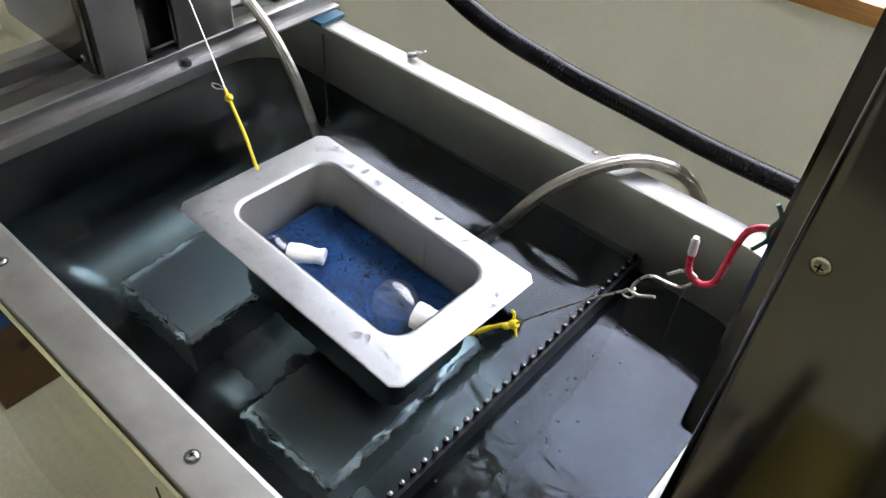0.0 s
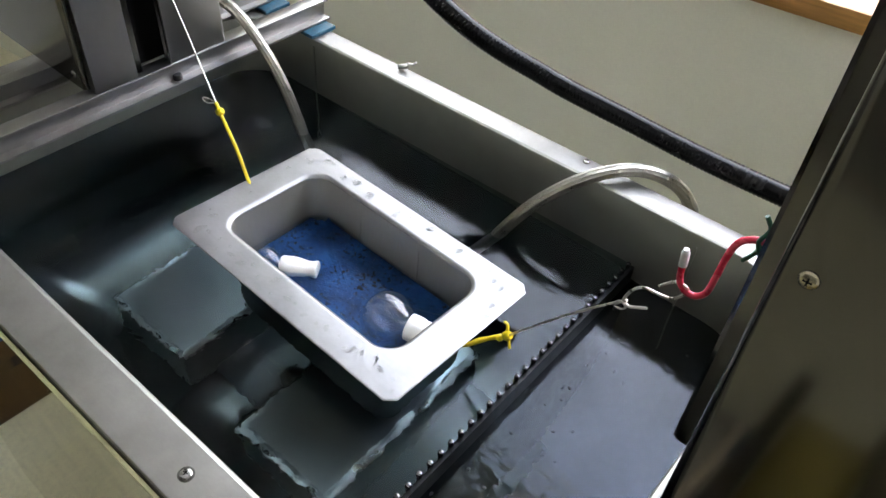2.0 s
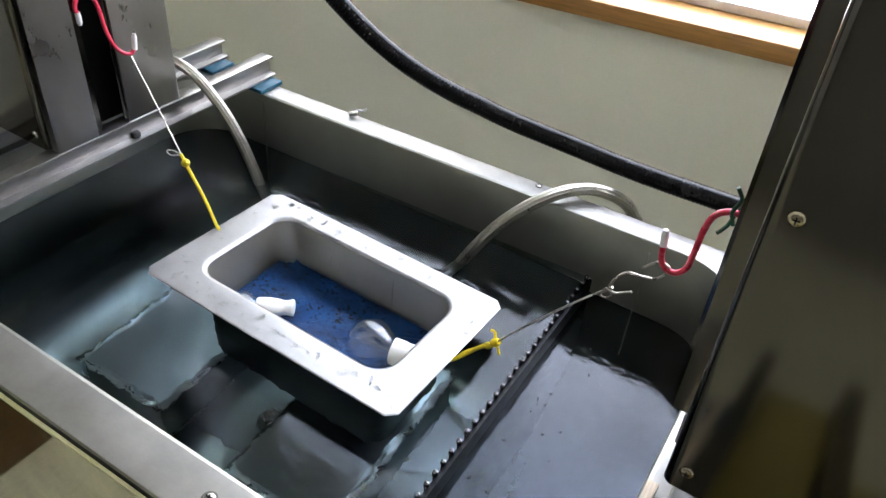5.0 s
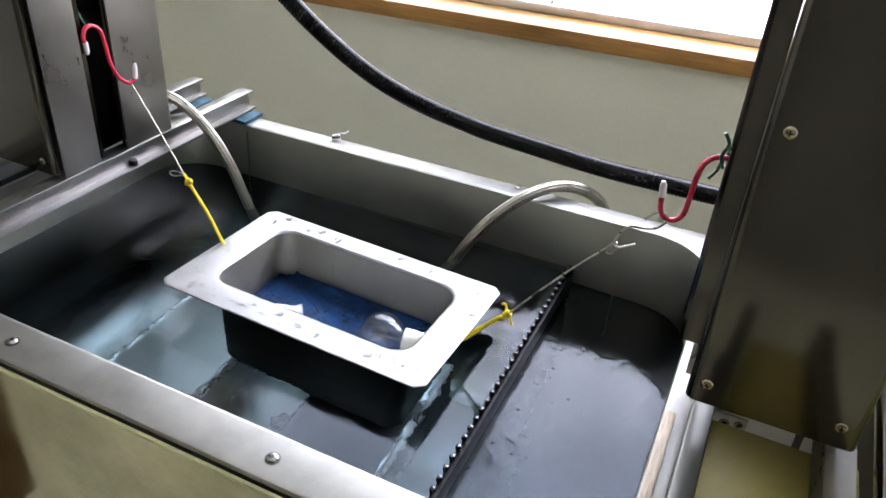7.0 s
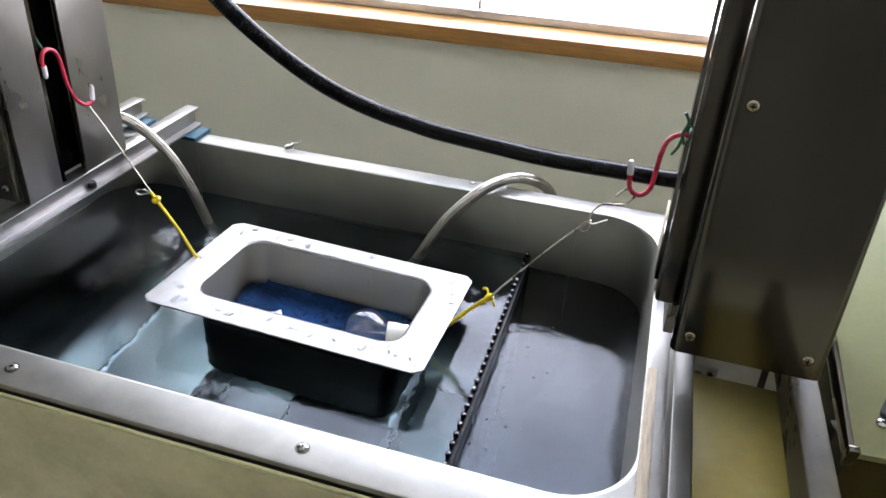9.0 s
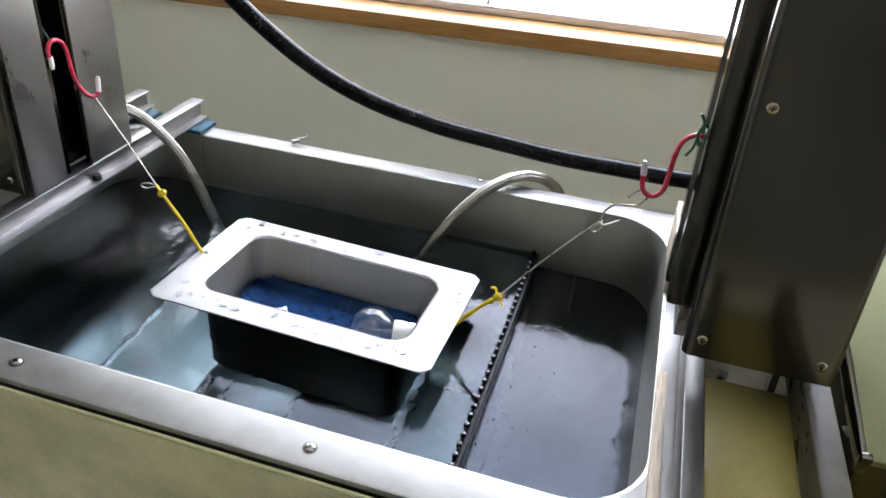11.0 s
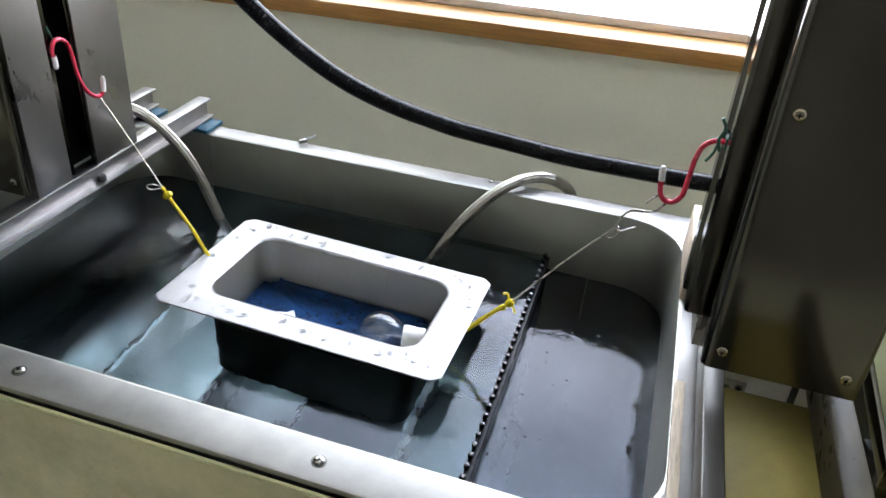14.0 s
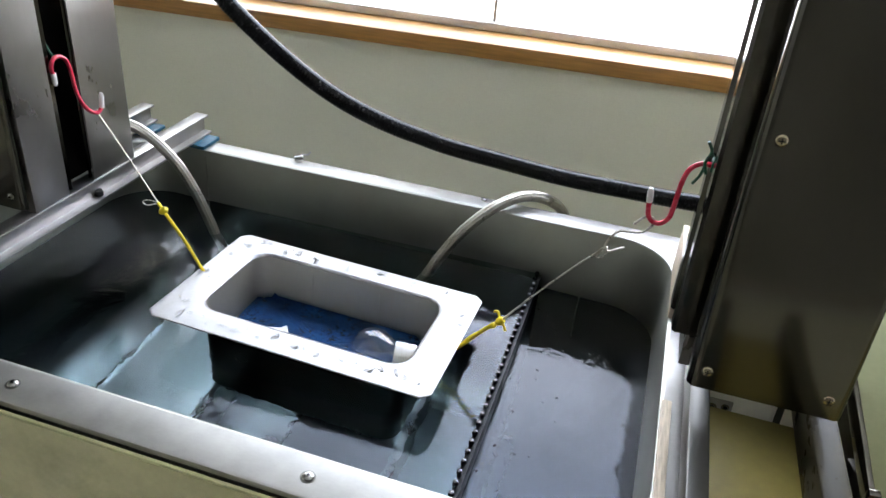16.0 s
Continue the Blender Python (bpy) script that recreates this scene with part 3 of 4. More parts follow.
def sunken_block(x, y, rz, seed):
    ob = thing("sunken_block", None, "grey flat-topped metal block with two bright edges on the tank floor", "block", "blocks on the tank floor", m=pose(x, y, BZ + 0.0005, 0, 0, rz))
    # One block steel in two tones: light painted on top, shade on the sides.
    part("body", loft(bmesh.new(), [block_loop(0.004, z, seed + 1, w) for z, w in ((0, 0), (0.05, 0.0006), (0.104, 0.001))], True, True), BLOCK_SIDE, ob, "sides in a darker, shaded tone", local=True)
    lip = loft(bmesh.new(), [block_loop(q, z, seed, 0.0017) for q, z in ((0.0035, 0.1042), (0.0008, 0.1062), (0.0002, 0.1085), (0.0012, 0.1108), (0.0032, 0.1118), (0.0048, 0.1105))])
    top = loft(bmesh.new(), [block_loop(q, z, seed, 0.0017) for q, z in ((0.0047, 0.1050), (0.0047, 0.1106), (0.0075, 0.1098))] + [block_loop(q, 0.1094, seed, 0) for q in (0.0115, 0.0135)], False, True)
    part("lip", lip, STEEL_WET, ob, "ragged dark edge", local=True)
    part("top", top, BLOCK, ob, "flat top in a lighter, lit tone", local=True)
    bright_strip(ob, 0.0885, 0.160, 0, seed + 40, 0.0062)
    bright_strip(ob, 0.1655, 0.083, -90, seed + 60, 0.0042)


for x, y, rz, seed in ((-0.400, 0.328, 1, 3), (-0.082, 0.315, 0.5, 8)):
    sunken_block(x, y, rz, seed)
dp = thing("drain_plug", (-0.212, 0.288, BZ), "small black plug in a flat drain ring on the tank floor", "plug")
part("ring", lathe([(0.022, 0.0003), (0.022, 0.003), (0.019, 0.004), (0.012, 0.004)], 24), STEEL_WET, dp, "flat drain ring", local=True)
part("stopper", lathe([(0.0115, 0.0042), (0.012, 0.016), (0.009, 0.019), (0.003, 0.020)], 16), BLACK, dp, "black rubber stopper", local=True)

# ---- floating pan ----
pan = thing("steel_pan", None, "floating stainless steel pan with a wide flat rim", "pan", m=PAN_M)


def chamfered(hx, hy, c, z):
    """A rectangle with cut corners, in 36 points like a rounded one."""
    out = []
    for (sx, sy), flip in (((1, -1), 0), ((1, 1), 1), ((-1, 1), 0), ((-1, -1), 1)):
        a, b = Vector((sx * (hx - c), sy * hy)), Vector((sx * hx, sy * (hy - c)))
        if flip:
            a, b = b, a
        out += [(*(a.lerp(b, i / 8)), z) for i in range(9)]
    return out


def ovals(rows):
    return [[(x, y + 0.005, z) for x, y in rounded(-hx, hx, -hy, hy, r, 8)] for hx, hy, r, z in rows]


rings = [chamfered(0.2105, 0.129, 0.012, -0.002), chamfered(0.2125, 0.131, 0.012, -0.002), chamfered(0.2130, 0.1315, 0.012, -0.001), chamfered(0.2122, 0.1307, 0.012, -0.0001), chamfered(0.211, 0.1295, 0.012, 0.0)]
rings += ovals(((0.1685, 0.0935, 0.036, 0.0), (0.1665, 0.0915, 0.034, -0.0001), (0.1625, 0.0875, 0.032, -0.001), (0.1605, 0.0855, 0.031, -0.0035)))
rings += ovals(((0.1625, 0.0875, 0.032, -0.0045), (0.1675, 0.0925, 0.035, -0.002)))
bm = loft(bmesh.new(), rings + [rings[0]])
bmesh.ops.remove_doubles(bm, verts=bm.verts, dist=0.00001)
part("flange", bm, PAN, pan, "wide flat brushed rim", local=True)
inside = ((0.1603, 0.0853, 0.031, -0.0036), (0.154, 0.079, 0.032, -0.10), (0.150, 0.075, 0.034, -0.148), (0.144, 0.069, 0.034, -0.160), (0.13, 0.055, 0.03, -0.164))
lower = ((0.138, 0.063, 0.024, -0.222), (0.151, 0.076, 0.026, -0.217), (0.1560, 0.0810, 0.026, -0.204), (0.1590, 0.0840, 0.026, -0.10), (0.1605, 0.0855, 0.027, -0.0525))
upper = ((0.1605, 0.0855, 0.027, -0.0525), (0.162, 0.087, 0.028, -0.0047))
part("bowl", loft(bmesh.new(), ovals(inside), False, True), BOWL, pan, "dull satin steel bowl", local=True)
part("body", loft(bmesh.new(), ovals(upper)), BODY, pan, "smooth steel outside of the bowl", local=True)
part("hull", loft(bmesh.new(), ovals(lower), True, False), HULL_DARK, pan, "near-black underside with the water's darkness painted in", local=True)
# Thin bars draw two faint upright lines on the bowl's far wall.
for x in (-0.06, 0.055):
    part("seam", cube(x, x + 0.0008, 0.0838, 0.0848, -0.09, -0.012), BOWL, pan, "faint vertical line", smooth=False, local=True)
rng = random.Random(5)
for i in range(58):
    side = "fbfblfbr"[i % 8]             # front, back, left and right arms of the flange
    x = {"l": rng.uniform(-0.202, -0.176), "r": rng.uniform(0.176, 0.202)}.get(side) or -0.19 + 0.38 * ((0.2 + 0.618 * (i // 8 * 3 + "fbfblfbr".index(side, i % 8) // 2)) % 1)
    y = {"f": rng.uniform(-0.121, -0.097), "b": rng.uniform(0.105, 0.122)}.get(side) or rng.uniform(-0.12, 0.12)
    big = rng.random() < 0.6
    q, long = (rng.uniform(0.0030, 0.0046), rng.uniform(1.1, 2.1)) if big else (rng.uniform(0.0014, 0.0026), rng.uniform(0.9, 1.5))
    lobes = [(k, rng.uniform(0.08, 0.30) / (1 + 0.3 * k) * (1.5 if big else 0.6), rng.uniform(0, 6.28)) for k in (2, 3, 4, 5)]
    rings = []
    for shrink, up in ((1.0, -0.0002), (1.0, 0.0003), (0.95, 0.55), (0.84, 0.88), (0.62, 0.98), (0.15, 1.0)):
        z = up if abs(up) < 0.001 else up * (0.0007 + 0.26 * q)
        rings.append([(q * shrink * long * (1 + sum(a * math.sin(k * h + f) for k, a, f in lobes)) * math.cos(h), q * shrink * (1 + sum(a * math.sin(k * h + f) for k, a, f in lobes)) * math.sin(h), z) for h in [j * math.pi / 10 for j in range(20)]])
    bm = loft(bmesh.new(), rings, True, True)
    bm.transform(pose(x, y, 0.0001, 0, 0, rng.uniform(0, 360)))
    part("droplet", bm, DROP, pan, "water droplet with a faint grey tint", local=True).visible_shadow = False

rng = random.Random(11)
rings = [[(x, y + 0.005, z) for x, y in rounded(-h, h, -g, g, 0.03, 8)] for h, g, z in ((0.150, 0.075, -0.1), (0.1535, 0.0785, -0.096), (0.1540, 0.0790, -0.084), (0.1535, 0.0785, -0.080))]
curl = [0.0055 + 0.004 * math.sin(j * 1.1) + 0.003 * math.sin(j * 2.7 + 1) + rng.uniform(-0.002, 0.002) for j in range(36)]
for k in (0.985, 0.95, 0.88, 0.78, 0.68, 0.58, 0.48, 0.38, 0.28, 0.18, 0.08):
    rim = max(0.0, (k - 0.88) / 0.105)           # the wet edge curls up unevenly
    rings.append([(x * k, y * k + 0.005, -0.078 + rim * rim * c + rng.uniform(-0.002, 0.002) * min(1, 1.3 * k) * (1 - rim)) for (x, y), c in zip(rounded(-0.1535, 0.1535, -0.0785, 0.0785, 0.03, 8), curl)])
water_sheet("water", [(x, y + 0.005) for x, y in rounded(-0.1565, 0.1565, -0.0815, 0.0815, 0.032, 8)], [], -0.070, WATER_PAN, "shallow clear water inside the pan", PAN_M)
solo("blue_mat", loft(bmesh.new(), rings, True, True), MAT_BLUE, "wet speckled deep-blue fibre mat lining the pan", "mat", m=PAN_M)


def light_bulb(m, r, base):
    b = thing("light_bulb", None, "clear glass light bulb with a white base floating in the pan", "light bulb", "bulbs in the pan", m=PAN_M @ m)
    prof = [(0.001, -r)] + [(r * math.sin(radians(a)), -r * math.cos(radians(a))) for a in range(15, 121, 12)] + [(r * 0.72, r * 0.65), (r * 0.60, r * 0.82), (0.0165, r * 0.93)]
    part("glass", lathe(prof, 28), BULB, b, "clear glass", local=True)
    part("base", lathe([(q, r * 0.9 + z) for q, z in base], 24), WHITE, b, "white plastic base", local=True)
    part("stem", lathe([(0.004, r), (0.0022, r * 0.55), (0.0012, r * 0.25), (0.0008, r * 0.2)], 10), BULB, b, "clear inner stem", local=True)


light_bulb(pose(0.085, -0.003, -0.054, 0, 91, 14), 0.0345, ((0.0160, 0), (0.0188, 0.0012), (0.0188, 0.016), (0.0172, 0.021), (0.0180, 0.030), (0.0165, 0.033), (0.006, 0.0335)))
light_bulb(pose(-0.120, -0.043, -0.078, 0, 86, 34), 0.026, ((0.0150, -0.002), (0.0165, 0.000), (0.0166, 0.016), (0.0152, 0.026), (0.0126, 0.036), (0.0120, 0.042), (0.0140, 0.050), (0.0130, 0.052), (0.004, 0.0525)))

# ---- rails across the tank ----
def rail(cx, y0, y1, top, z0, w):
    h = w / 2
    r = thing("rail", (cx, (y0 + y1) / 2, z0), "aluminium beam lying across the tank rim", "beam", "beams across the tank")
    part("bottom_flange", cube(cx - h, cx + h, y0, y1, z0, z0 + 0.0045, 0.0012), ALU, r)
    part("web", cube(cx - 0.003, cx + 0.003, y0 + 0.0005, y1 - 0.0005, z0 + 0.0045, top - 0.004), ALU, r, smooth=False)
    part("top_flange", cube(cx - h * 0.75, cx + h * 0.75, y0, y1, top - 0.004, top, 0.0012), ALU, r)


Z_RAIL = 0.9085
for cx, top in ((-0.566, 0.945), (-0.686, 0.942)):
    rail(cx, -0.06, 0.704, top, Z_RAIL, 0.036)
for x0, x1, z0, metal, lab in ((0.367, 0.390, Z_RAIL, RAIL_DULL, "dull steel box section lying on the tank rim"), (0.499, 0.530, 0.8955, RAIL_BROWN, "box section in its dark brown reflections lying on the shelf")):
    r = thing("box_beam", ((x0 + x1) / 2, 0.28, z0), lab, "beam", "box beams")
    part("tube", cube(x0, x1, -0.10, 0.66, z0, 0.945, 0.002, 3), metal, r)
    part("end_cap", cube(x0 + 0.002, x1 - 0.002, -0.1015, -0.1002, z0 + 0.002, 0.943), BLACK, r, "black end cap", smooth=False)
for cx in (-0.56, -0.68):
    for y0, y1 in ((0.640, 0.696), (-0.03, 0.03)):
        solo("foam_pad", cube(cx - 0.03, cx + 0.034, y0, y1, RIM + 0.0005, Z_RAIL - 0.0003, 0.002), BLUEPAD, "blue rubber pad under a beam end", "pad", "pads under the beams")
for y0, y1 in ((0.60, 0.65), (-0.02, 0.03)):
    solo("foam_pad", cube(0.356, 0.389, y0, y1, RIM + 0.0005, Z_RAIL - 0.0003, 0.002), BLUEPAD, "blue rubber pad under a beam end", "pad", "pads under the beams")

# ---- lift column over the tank's closed end ----
lc = thing("lift_column", (-0.65, 0.37, 0.945), "tall stainless steel lift column with a dark slot", "column", "lift columns")
TOPZ = 1.95
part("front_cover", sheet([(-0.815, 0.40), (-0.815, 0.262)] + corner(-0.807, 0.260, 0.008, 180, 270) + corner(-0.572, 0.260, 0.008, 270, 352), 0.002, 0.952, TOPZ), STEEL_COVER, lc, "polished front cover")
part("side_plate", sheet([(-0.5725, 0.264), (-0.556, 0.263), (-0.5555, 0.268), (-0.5555, 0.3285)], 0.0025, 0.9455, TOPZ), STEEL, lc, "brushed side plate")
part("slot_lip", sheet([(-0.5580, 0.3295), (-0.5578, 0.3385)], 0.0022, 0.9500, TOPZ), STEEL_COVER, lc, "dark folded lip beside the slot", smooth=False)
part("slot_lip", sheet([(-0.5600, 0.3800), (-0.5595, 0.3850)], 0.0022, 0.9500, TOPZ), STEEL_COVER, lc, "dark folded lip beside the slot", smooth=False)
part("side_plate", sheet([(-0.5560, 0.3855), (-0.556, 0.482), (-0.5585, 0.486), (-0.66, 0.487)], 0.0025, 0.9455, TOPZ), STEEL, lc, "brushed side plate")
# A solid black box fills the hollow and stands in for its darkness.
part("inner_box", cube(-0.70, -0.585, 0.27, 0.48, 0.9456, TOPZ), SHADE_BLACK, lc, "black box filling the hollow, in place of its shade", smooth=False)
part("cap", cube(-0.816, -0.554, 0.25, 0.488, TOPZ, TOPZ + 0.006), STEEL, lc, smooth=False)
screw(lc, -0.583, 0.2515, 0.971, "-y", CHROME, 0.006)
screw(lc, -0.583, 0.2515, 1.26, "-y", CHROME, 0.006)
bm = lathe([(0.0075, 0), (0.0075, 0.006), (0.006, 0.0085), (0.002, 0.009)], 14)
bm.transform(pose(-0.560, 0.394, 0.9135))
solo("black_knob", bm, BLACK, "small black plastic knob on the beam", "knob")

# ---- lift column at the other end ----
rc = thing("lift_column", (0.44, 0.29, 0.945), "tall polished stainless steel lift column with screws", "column", "lift columns")
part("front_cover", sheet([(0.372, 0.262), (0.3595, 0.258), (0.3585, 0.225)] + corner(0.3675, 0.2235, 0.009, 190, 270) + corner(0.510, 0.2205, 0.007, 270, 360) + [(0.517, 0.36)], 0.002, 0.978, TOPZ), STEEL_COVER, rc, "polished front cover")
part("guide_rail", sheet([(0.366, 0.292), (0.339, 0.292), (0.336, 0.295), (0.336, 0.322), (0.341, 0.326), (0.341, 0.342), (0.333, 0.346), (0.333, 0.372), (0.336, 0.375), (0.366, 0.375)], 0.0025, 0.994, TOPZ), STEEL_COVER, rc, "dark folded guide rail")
part("rail_foot", cube(0.352, 0.366, 0.289, 0.372, 0.953, 0.9935, 0.001), STEEL, rc, smooth=False)
part("back_plate", cube(0.40, 0.5155, 0.355, 0.358, 0.988, TOPZ), STEEL, rc, smooth=False)
part("cap", cube(0.334, 0.527, 0.212, 0.376, TOPZ, TOPZ + 0.006), STEEL, rc, smooth=False)
for x, z in ((0.375, 1.001), (0.499, 1.001), (0.377, 1.267), (0.502, 1.267), (0.374, 1.55), (0.499, 1.55)):
    screw(rc, x, 0.2142, z, "-y", BRASSY, 0.0065)
part("bracket", cube(0.392, 0.432, 0.313, 0.316, 0.870, 0.899, 0.001), ALU, rc, "small pale bracket with two eyelets", smooth=False)
part("bracket_leg", cube(0.394, 0.402, 0.3162, 0.324, 0.880, 0.977, 0.001), ALU, rc, smooth=False)
for x, z, q in ((0.408, 0.886, 1.0), (0.4235, 0.890, 0.8)):
    bm = lathe([(0.0062 * q, 0), (0.0062 * q, 0.001), (0.005 * q, 0.0016), (0.0036 * q, 0.001), (0.0034 * q, 0.0002)], 20)
    bm.transform(pose(x, 0.3128, z, 90, 0, 0))
    eye_let = part("eyelet", bm, CHROME, rc, "round metal eyelet")
    # A black disc paints in the darkness of the eyelet's hole.
    part("hole", lathe([(0.003 * q, 0), (0.0028 * q, 0.0009), (0.0005, 0.001)], 16, pose(x, 0.3126, z, 90, 0, 0)), SHADE_BLACK, eye_let)
part("panel", cube(0.39, 0.5145, 0.330, 0.3325, 0.861, 0.977), WHITE, rc, "pale blue-grey panel", smooth=False)
part("strip", cube(0.480, 0.4835, 0.322, 0.326, 0.86, 0.975), WHITE, rc, "white strip", smooth=False)
part("strip", cube(0.484, 0.4925, 0.323, 0.326, 0.86, 0.975), BLACK, rc, "black strip", smooth=False)

rc.matrix_basis = pose(0.439, 0.286, 0.940, -2.8, -0.7, 0)      # it leans a little
part("side_shelf", cube(OX1 + 0.0005, 0.548, -0.10, 0.288, 0.875, 0.895, 0.002), KHAKI, tank, "khaki painted side shelf")
part("low_shelf", cube(0.5485, 1.12, -0.10, 1.0, 0.785, 0.805, 0.002), KHAKI, tank, "lower khaki painted side shelf")
for y in (-0.09, 0.97):
    part("shelf_leg", cube(1.09, 1.11, y, y + 0.02, 0.0, 0.7845, 0.002), STEEL, tank)
for y in (-0.09, 0.262):
    part("shelf_leg", cube(0.535, 0.555, y, y + 0.02, 0.0, 0.8745, 0.002), STEEL, tank)

# shims and offcuts beside the rail
solo("wood_strip", cube(0.3425, 0.3545, -0.02, 0.262, RIM + 0.0005, 0.9075, 0.001), WOOD_PALE, "pale worn wooden strip on the rim", "wood", "wood offcuts")
solo("wood_strip", cube(0.3405, 0.3525, 0.45, 0.602, RIM + 0.0005, 0.976, 0.001), WOOD_PALE, "pale wooden offcut standing on the rim", "wood", "wood offcuts")
solo("white_block", cube(0.357, 0.372, 0.52, 0.62, 0.9455, 1.0, 0.001), WHITE, "small white block on the beam", "block")

# sloping painted cover standing on the side shelf
SLOPE = Vector((-0.014, 0.129, 0.030)).normalized()
CV = Matrix.Translation((0.561, 0.171, 0.925)) @ Matrix((Vector((1, 0, 0)), SLOPE, Vector((1, 0, 0)).cross(SLOPE).normalized())).transposed().to_4x4()
cv = thing("cover_panel", None, "pale sage-green sloping metal cover with a steel edge strip", "cover", m=CV)
part("panel", cube(0.0015, 0.52, 0, 0.78, -0.010, 0, 0.0015), SAGE, cv, "pale green-brown enamelled sheet", local=True)
part("edge_strip", cube(-0.0055, 0.0010, 0.006, 0.45, -0.020, 0.0045, 0.0012), STEEL_COVER, cv, "dark polished steel edge strip", local=True)
part("strip_end", cube(-0.0065, 0.0055, -0.003, 0.0055, -0.022, 0.006, 0.0012), STEEL_COVER, cv, "square cut end of the strip", local=True)
# Unseen support added as a dark block, in place of the shade below.
bm = bmesh.new()
top = [CV @ Vector(q) for q in ((0.012, 0.03, -0.0104), (0.51, 0.03, -0.0104), (0.51, 0.76, -0.0104), (0.012, 0.76, -0.0104))]
loft(bm, [[(q.x, q.y, 0.8055) for q in top], top], True, True)
part("wedge", bm, STEEL_COVER, cv, "dark filler block under the cover", smooth=False)
bm = screw_mesh(0.007, 0.004)
bm.transform(pose(0.036, 0.046, 0.0002, 0, 0, 30))
part("screw", bm, [CHROME, SHADE_BLACK], cv, "cross-head screw", local=True)
bm = cube(-0.007, 0.007, 0.008, 0.12, 0.0003, 0.007, 0.003)
bm.transform(pose(0.036, 0.046, 0, 0, 0, -24))
part("latch", bm, BLACK, cv, "black latch bar", local=True)

# ---- hoses and conduit ----
hz = thing("braided_hose", (-0.45, 0.54, 0.7), "braided steel hose bending down into the water", "hose", "braided hoses")
part("hose", tube([(-0.68, 0.52, 0.965), (-0.63, 0.521, 0.983), (-0.579, 0.522, 0.981), (-0.54, 0.523, 0.962), (-0.502, 0.526, 0.924), (-0.478, 0.533, 0.876), (-0.46, 0.538, 0.826), (-0.447, 0.541, 0.785), (-0.435, 0.545, 0.72)], 0.0088, 22, 0.0018, flute=0.05), HOSE, hz, "braided metal sleeve")
hz = thing("braided_hose", (0.05, 0.66, 0.8), "braided steel hose arching over the tank rim", "hose", "braided hoses")
part("hose", tube([(-0.083, 0.549, 0.72), (-0.050, 0.574, 0.80), (-0.0114, 0.6044, 0.867), (0.0348, 0.649, 0.9095), (0.0787, 0.6976, 0.9190), (0.120, 0.733, 0.902), (0.146, 0.757, 0.866), (0.158, 0.772, 0.80), (0.160, 0.78, 0.5)], 0.0094, 22, 0.0018, flute=0.05), HOSE, hz, "braided metal sleeve")

path = [(0.66, 0.79, 0.965), (0.5, 0.785, 0.942), (0.36, 0.775, 0.936), (0.24, 0.767, 0.937), (0.13, 0.766, 0.937), (0.03, 0.757, 0.947), (-0.075, 0.741, 0.962), (-0.127, 0.730, 0.975), (-0.175, 0.714, 0.991),
        (-0.224, 0.699, 1.011), (-0.276, 0.690, 1.034), (-0.33, 0.685, 1.063), (-0.385, 0.682, 1.098), (-0.437, 0.680, 1.136), (-0.487, 0.680, 1.176), (-0.535, 0.68, 1.225), (-0.575, 0.68, 1.31), (-0.59, 0.68, 1.45), (-0.595, 0.68, 1.95)]
cd = thing("corrugated_conduit", (0.1, 0.8, 0.92), "black corrugated plastic conduit hanging in a curve", "conduit")
part("conduit", tube(path, lambda i, n: (0.0156, 0.0154, 0.0146, 0.0146)[i % 4], 18, 0.0015), CONDUIT, cd, "ribbed black plastic")

# ---- hooks, wires and cords ----
def s_hook(points, tips, lab):
    h = thing("s_hook", points[len(points) // 2], lab, "hook", "red hooks")
    part("rod", tube(points, 0.0030, 12, 0.003), RED, h, "red vinyl-coated rod")
    for a, b in tips:
        a, b = Vector(a), Vector(b)
        part("tip", tube([a, a.lerp(b, 0.5), b, b + (b - a) * 0.12], lambda i, n: 0.0038 if i < n - 3 else 0.0026, 12, 0.002), WHITE, h, "white plastic tip")
    return h


HY = 0.345
UP, UPL = 0.013, 0.044      # how far the lift has raised each hook
s_hook([(0.274, HY, 1.112 + UP), (0.2745, HY, 1.101 + UP), (0.277, HY, 1.090 + UP), (0.284, HY, 1.0835 + UP), (0.293, HY, 1.084 + UP), (0.3005, HY, 1.094 + UP), (0.3025, HY, 1.115 + UP), (0.304, HY, 1.14 + UP), (0.308, HY, 1.157 + UP), (0.317, HY, 1.166 + UP), (0.328, HY, 1.168 + UP), (0.338, HY, 1.163 + UP)],
       [((0.274, HY, 1.108 + UP), (0.2725, HY, 1.124 + UP))], "red vinyl-coated S-hook with a white tip")
LX = -0.552
s_hook([(LX, 0.337, 1.085 + UPL), (LX, 0.335, 1.096 + UPL), (LX, 0.342, 1.107 + UPL), (LX, 0.355, 1.107 + UPL), (LX, 0.366, 1.097 + UPL), (LX, 0.371, 1.078 + UPL), (LX, 0.374, 1.052 + UPL), (LX + .004, 0.379, 1.030 + UPL), (LX + .008, 0.387, 1.017 + UPL), (LX + .012, 0.398, 1.012 + UPL), (LX + .014, 0.406, 1.019 + UPL)],
       [((LX + .014, 0.405, 1.017 + UPL), (LX + .013, 0.409, 1.037 + UPL)), ((LX, 0.337, 1.088 + UPL), (LX, 0.3375, 1.072 + UPL))], "red vinyl-coated S-hook hanging in the dark slot")
bm = tube([(0.326, 0.341, 1.158 + UP), (0.322, 0.338, 1.172 + UP), (0.326, 0.339, 1.185 + UP), (0.320, 0.337, 1.197 + UP)], 0.0019, 8)
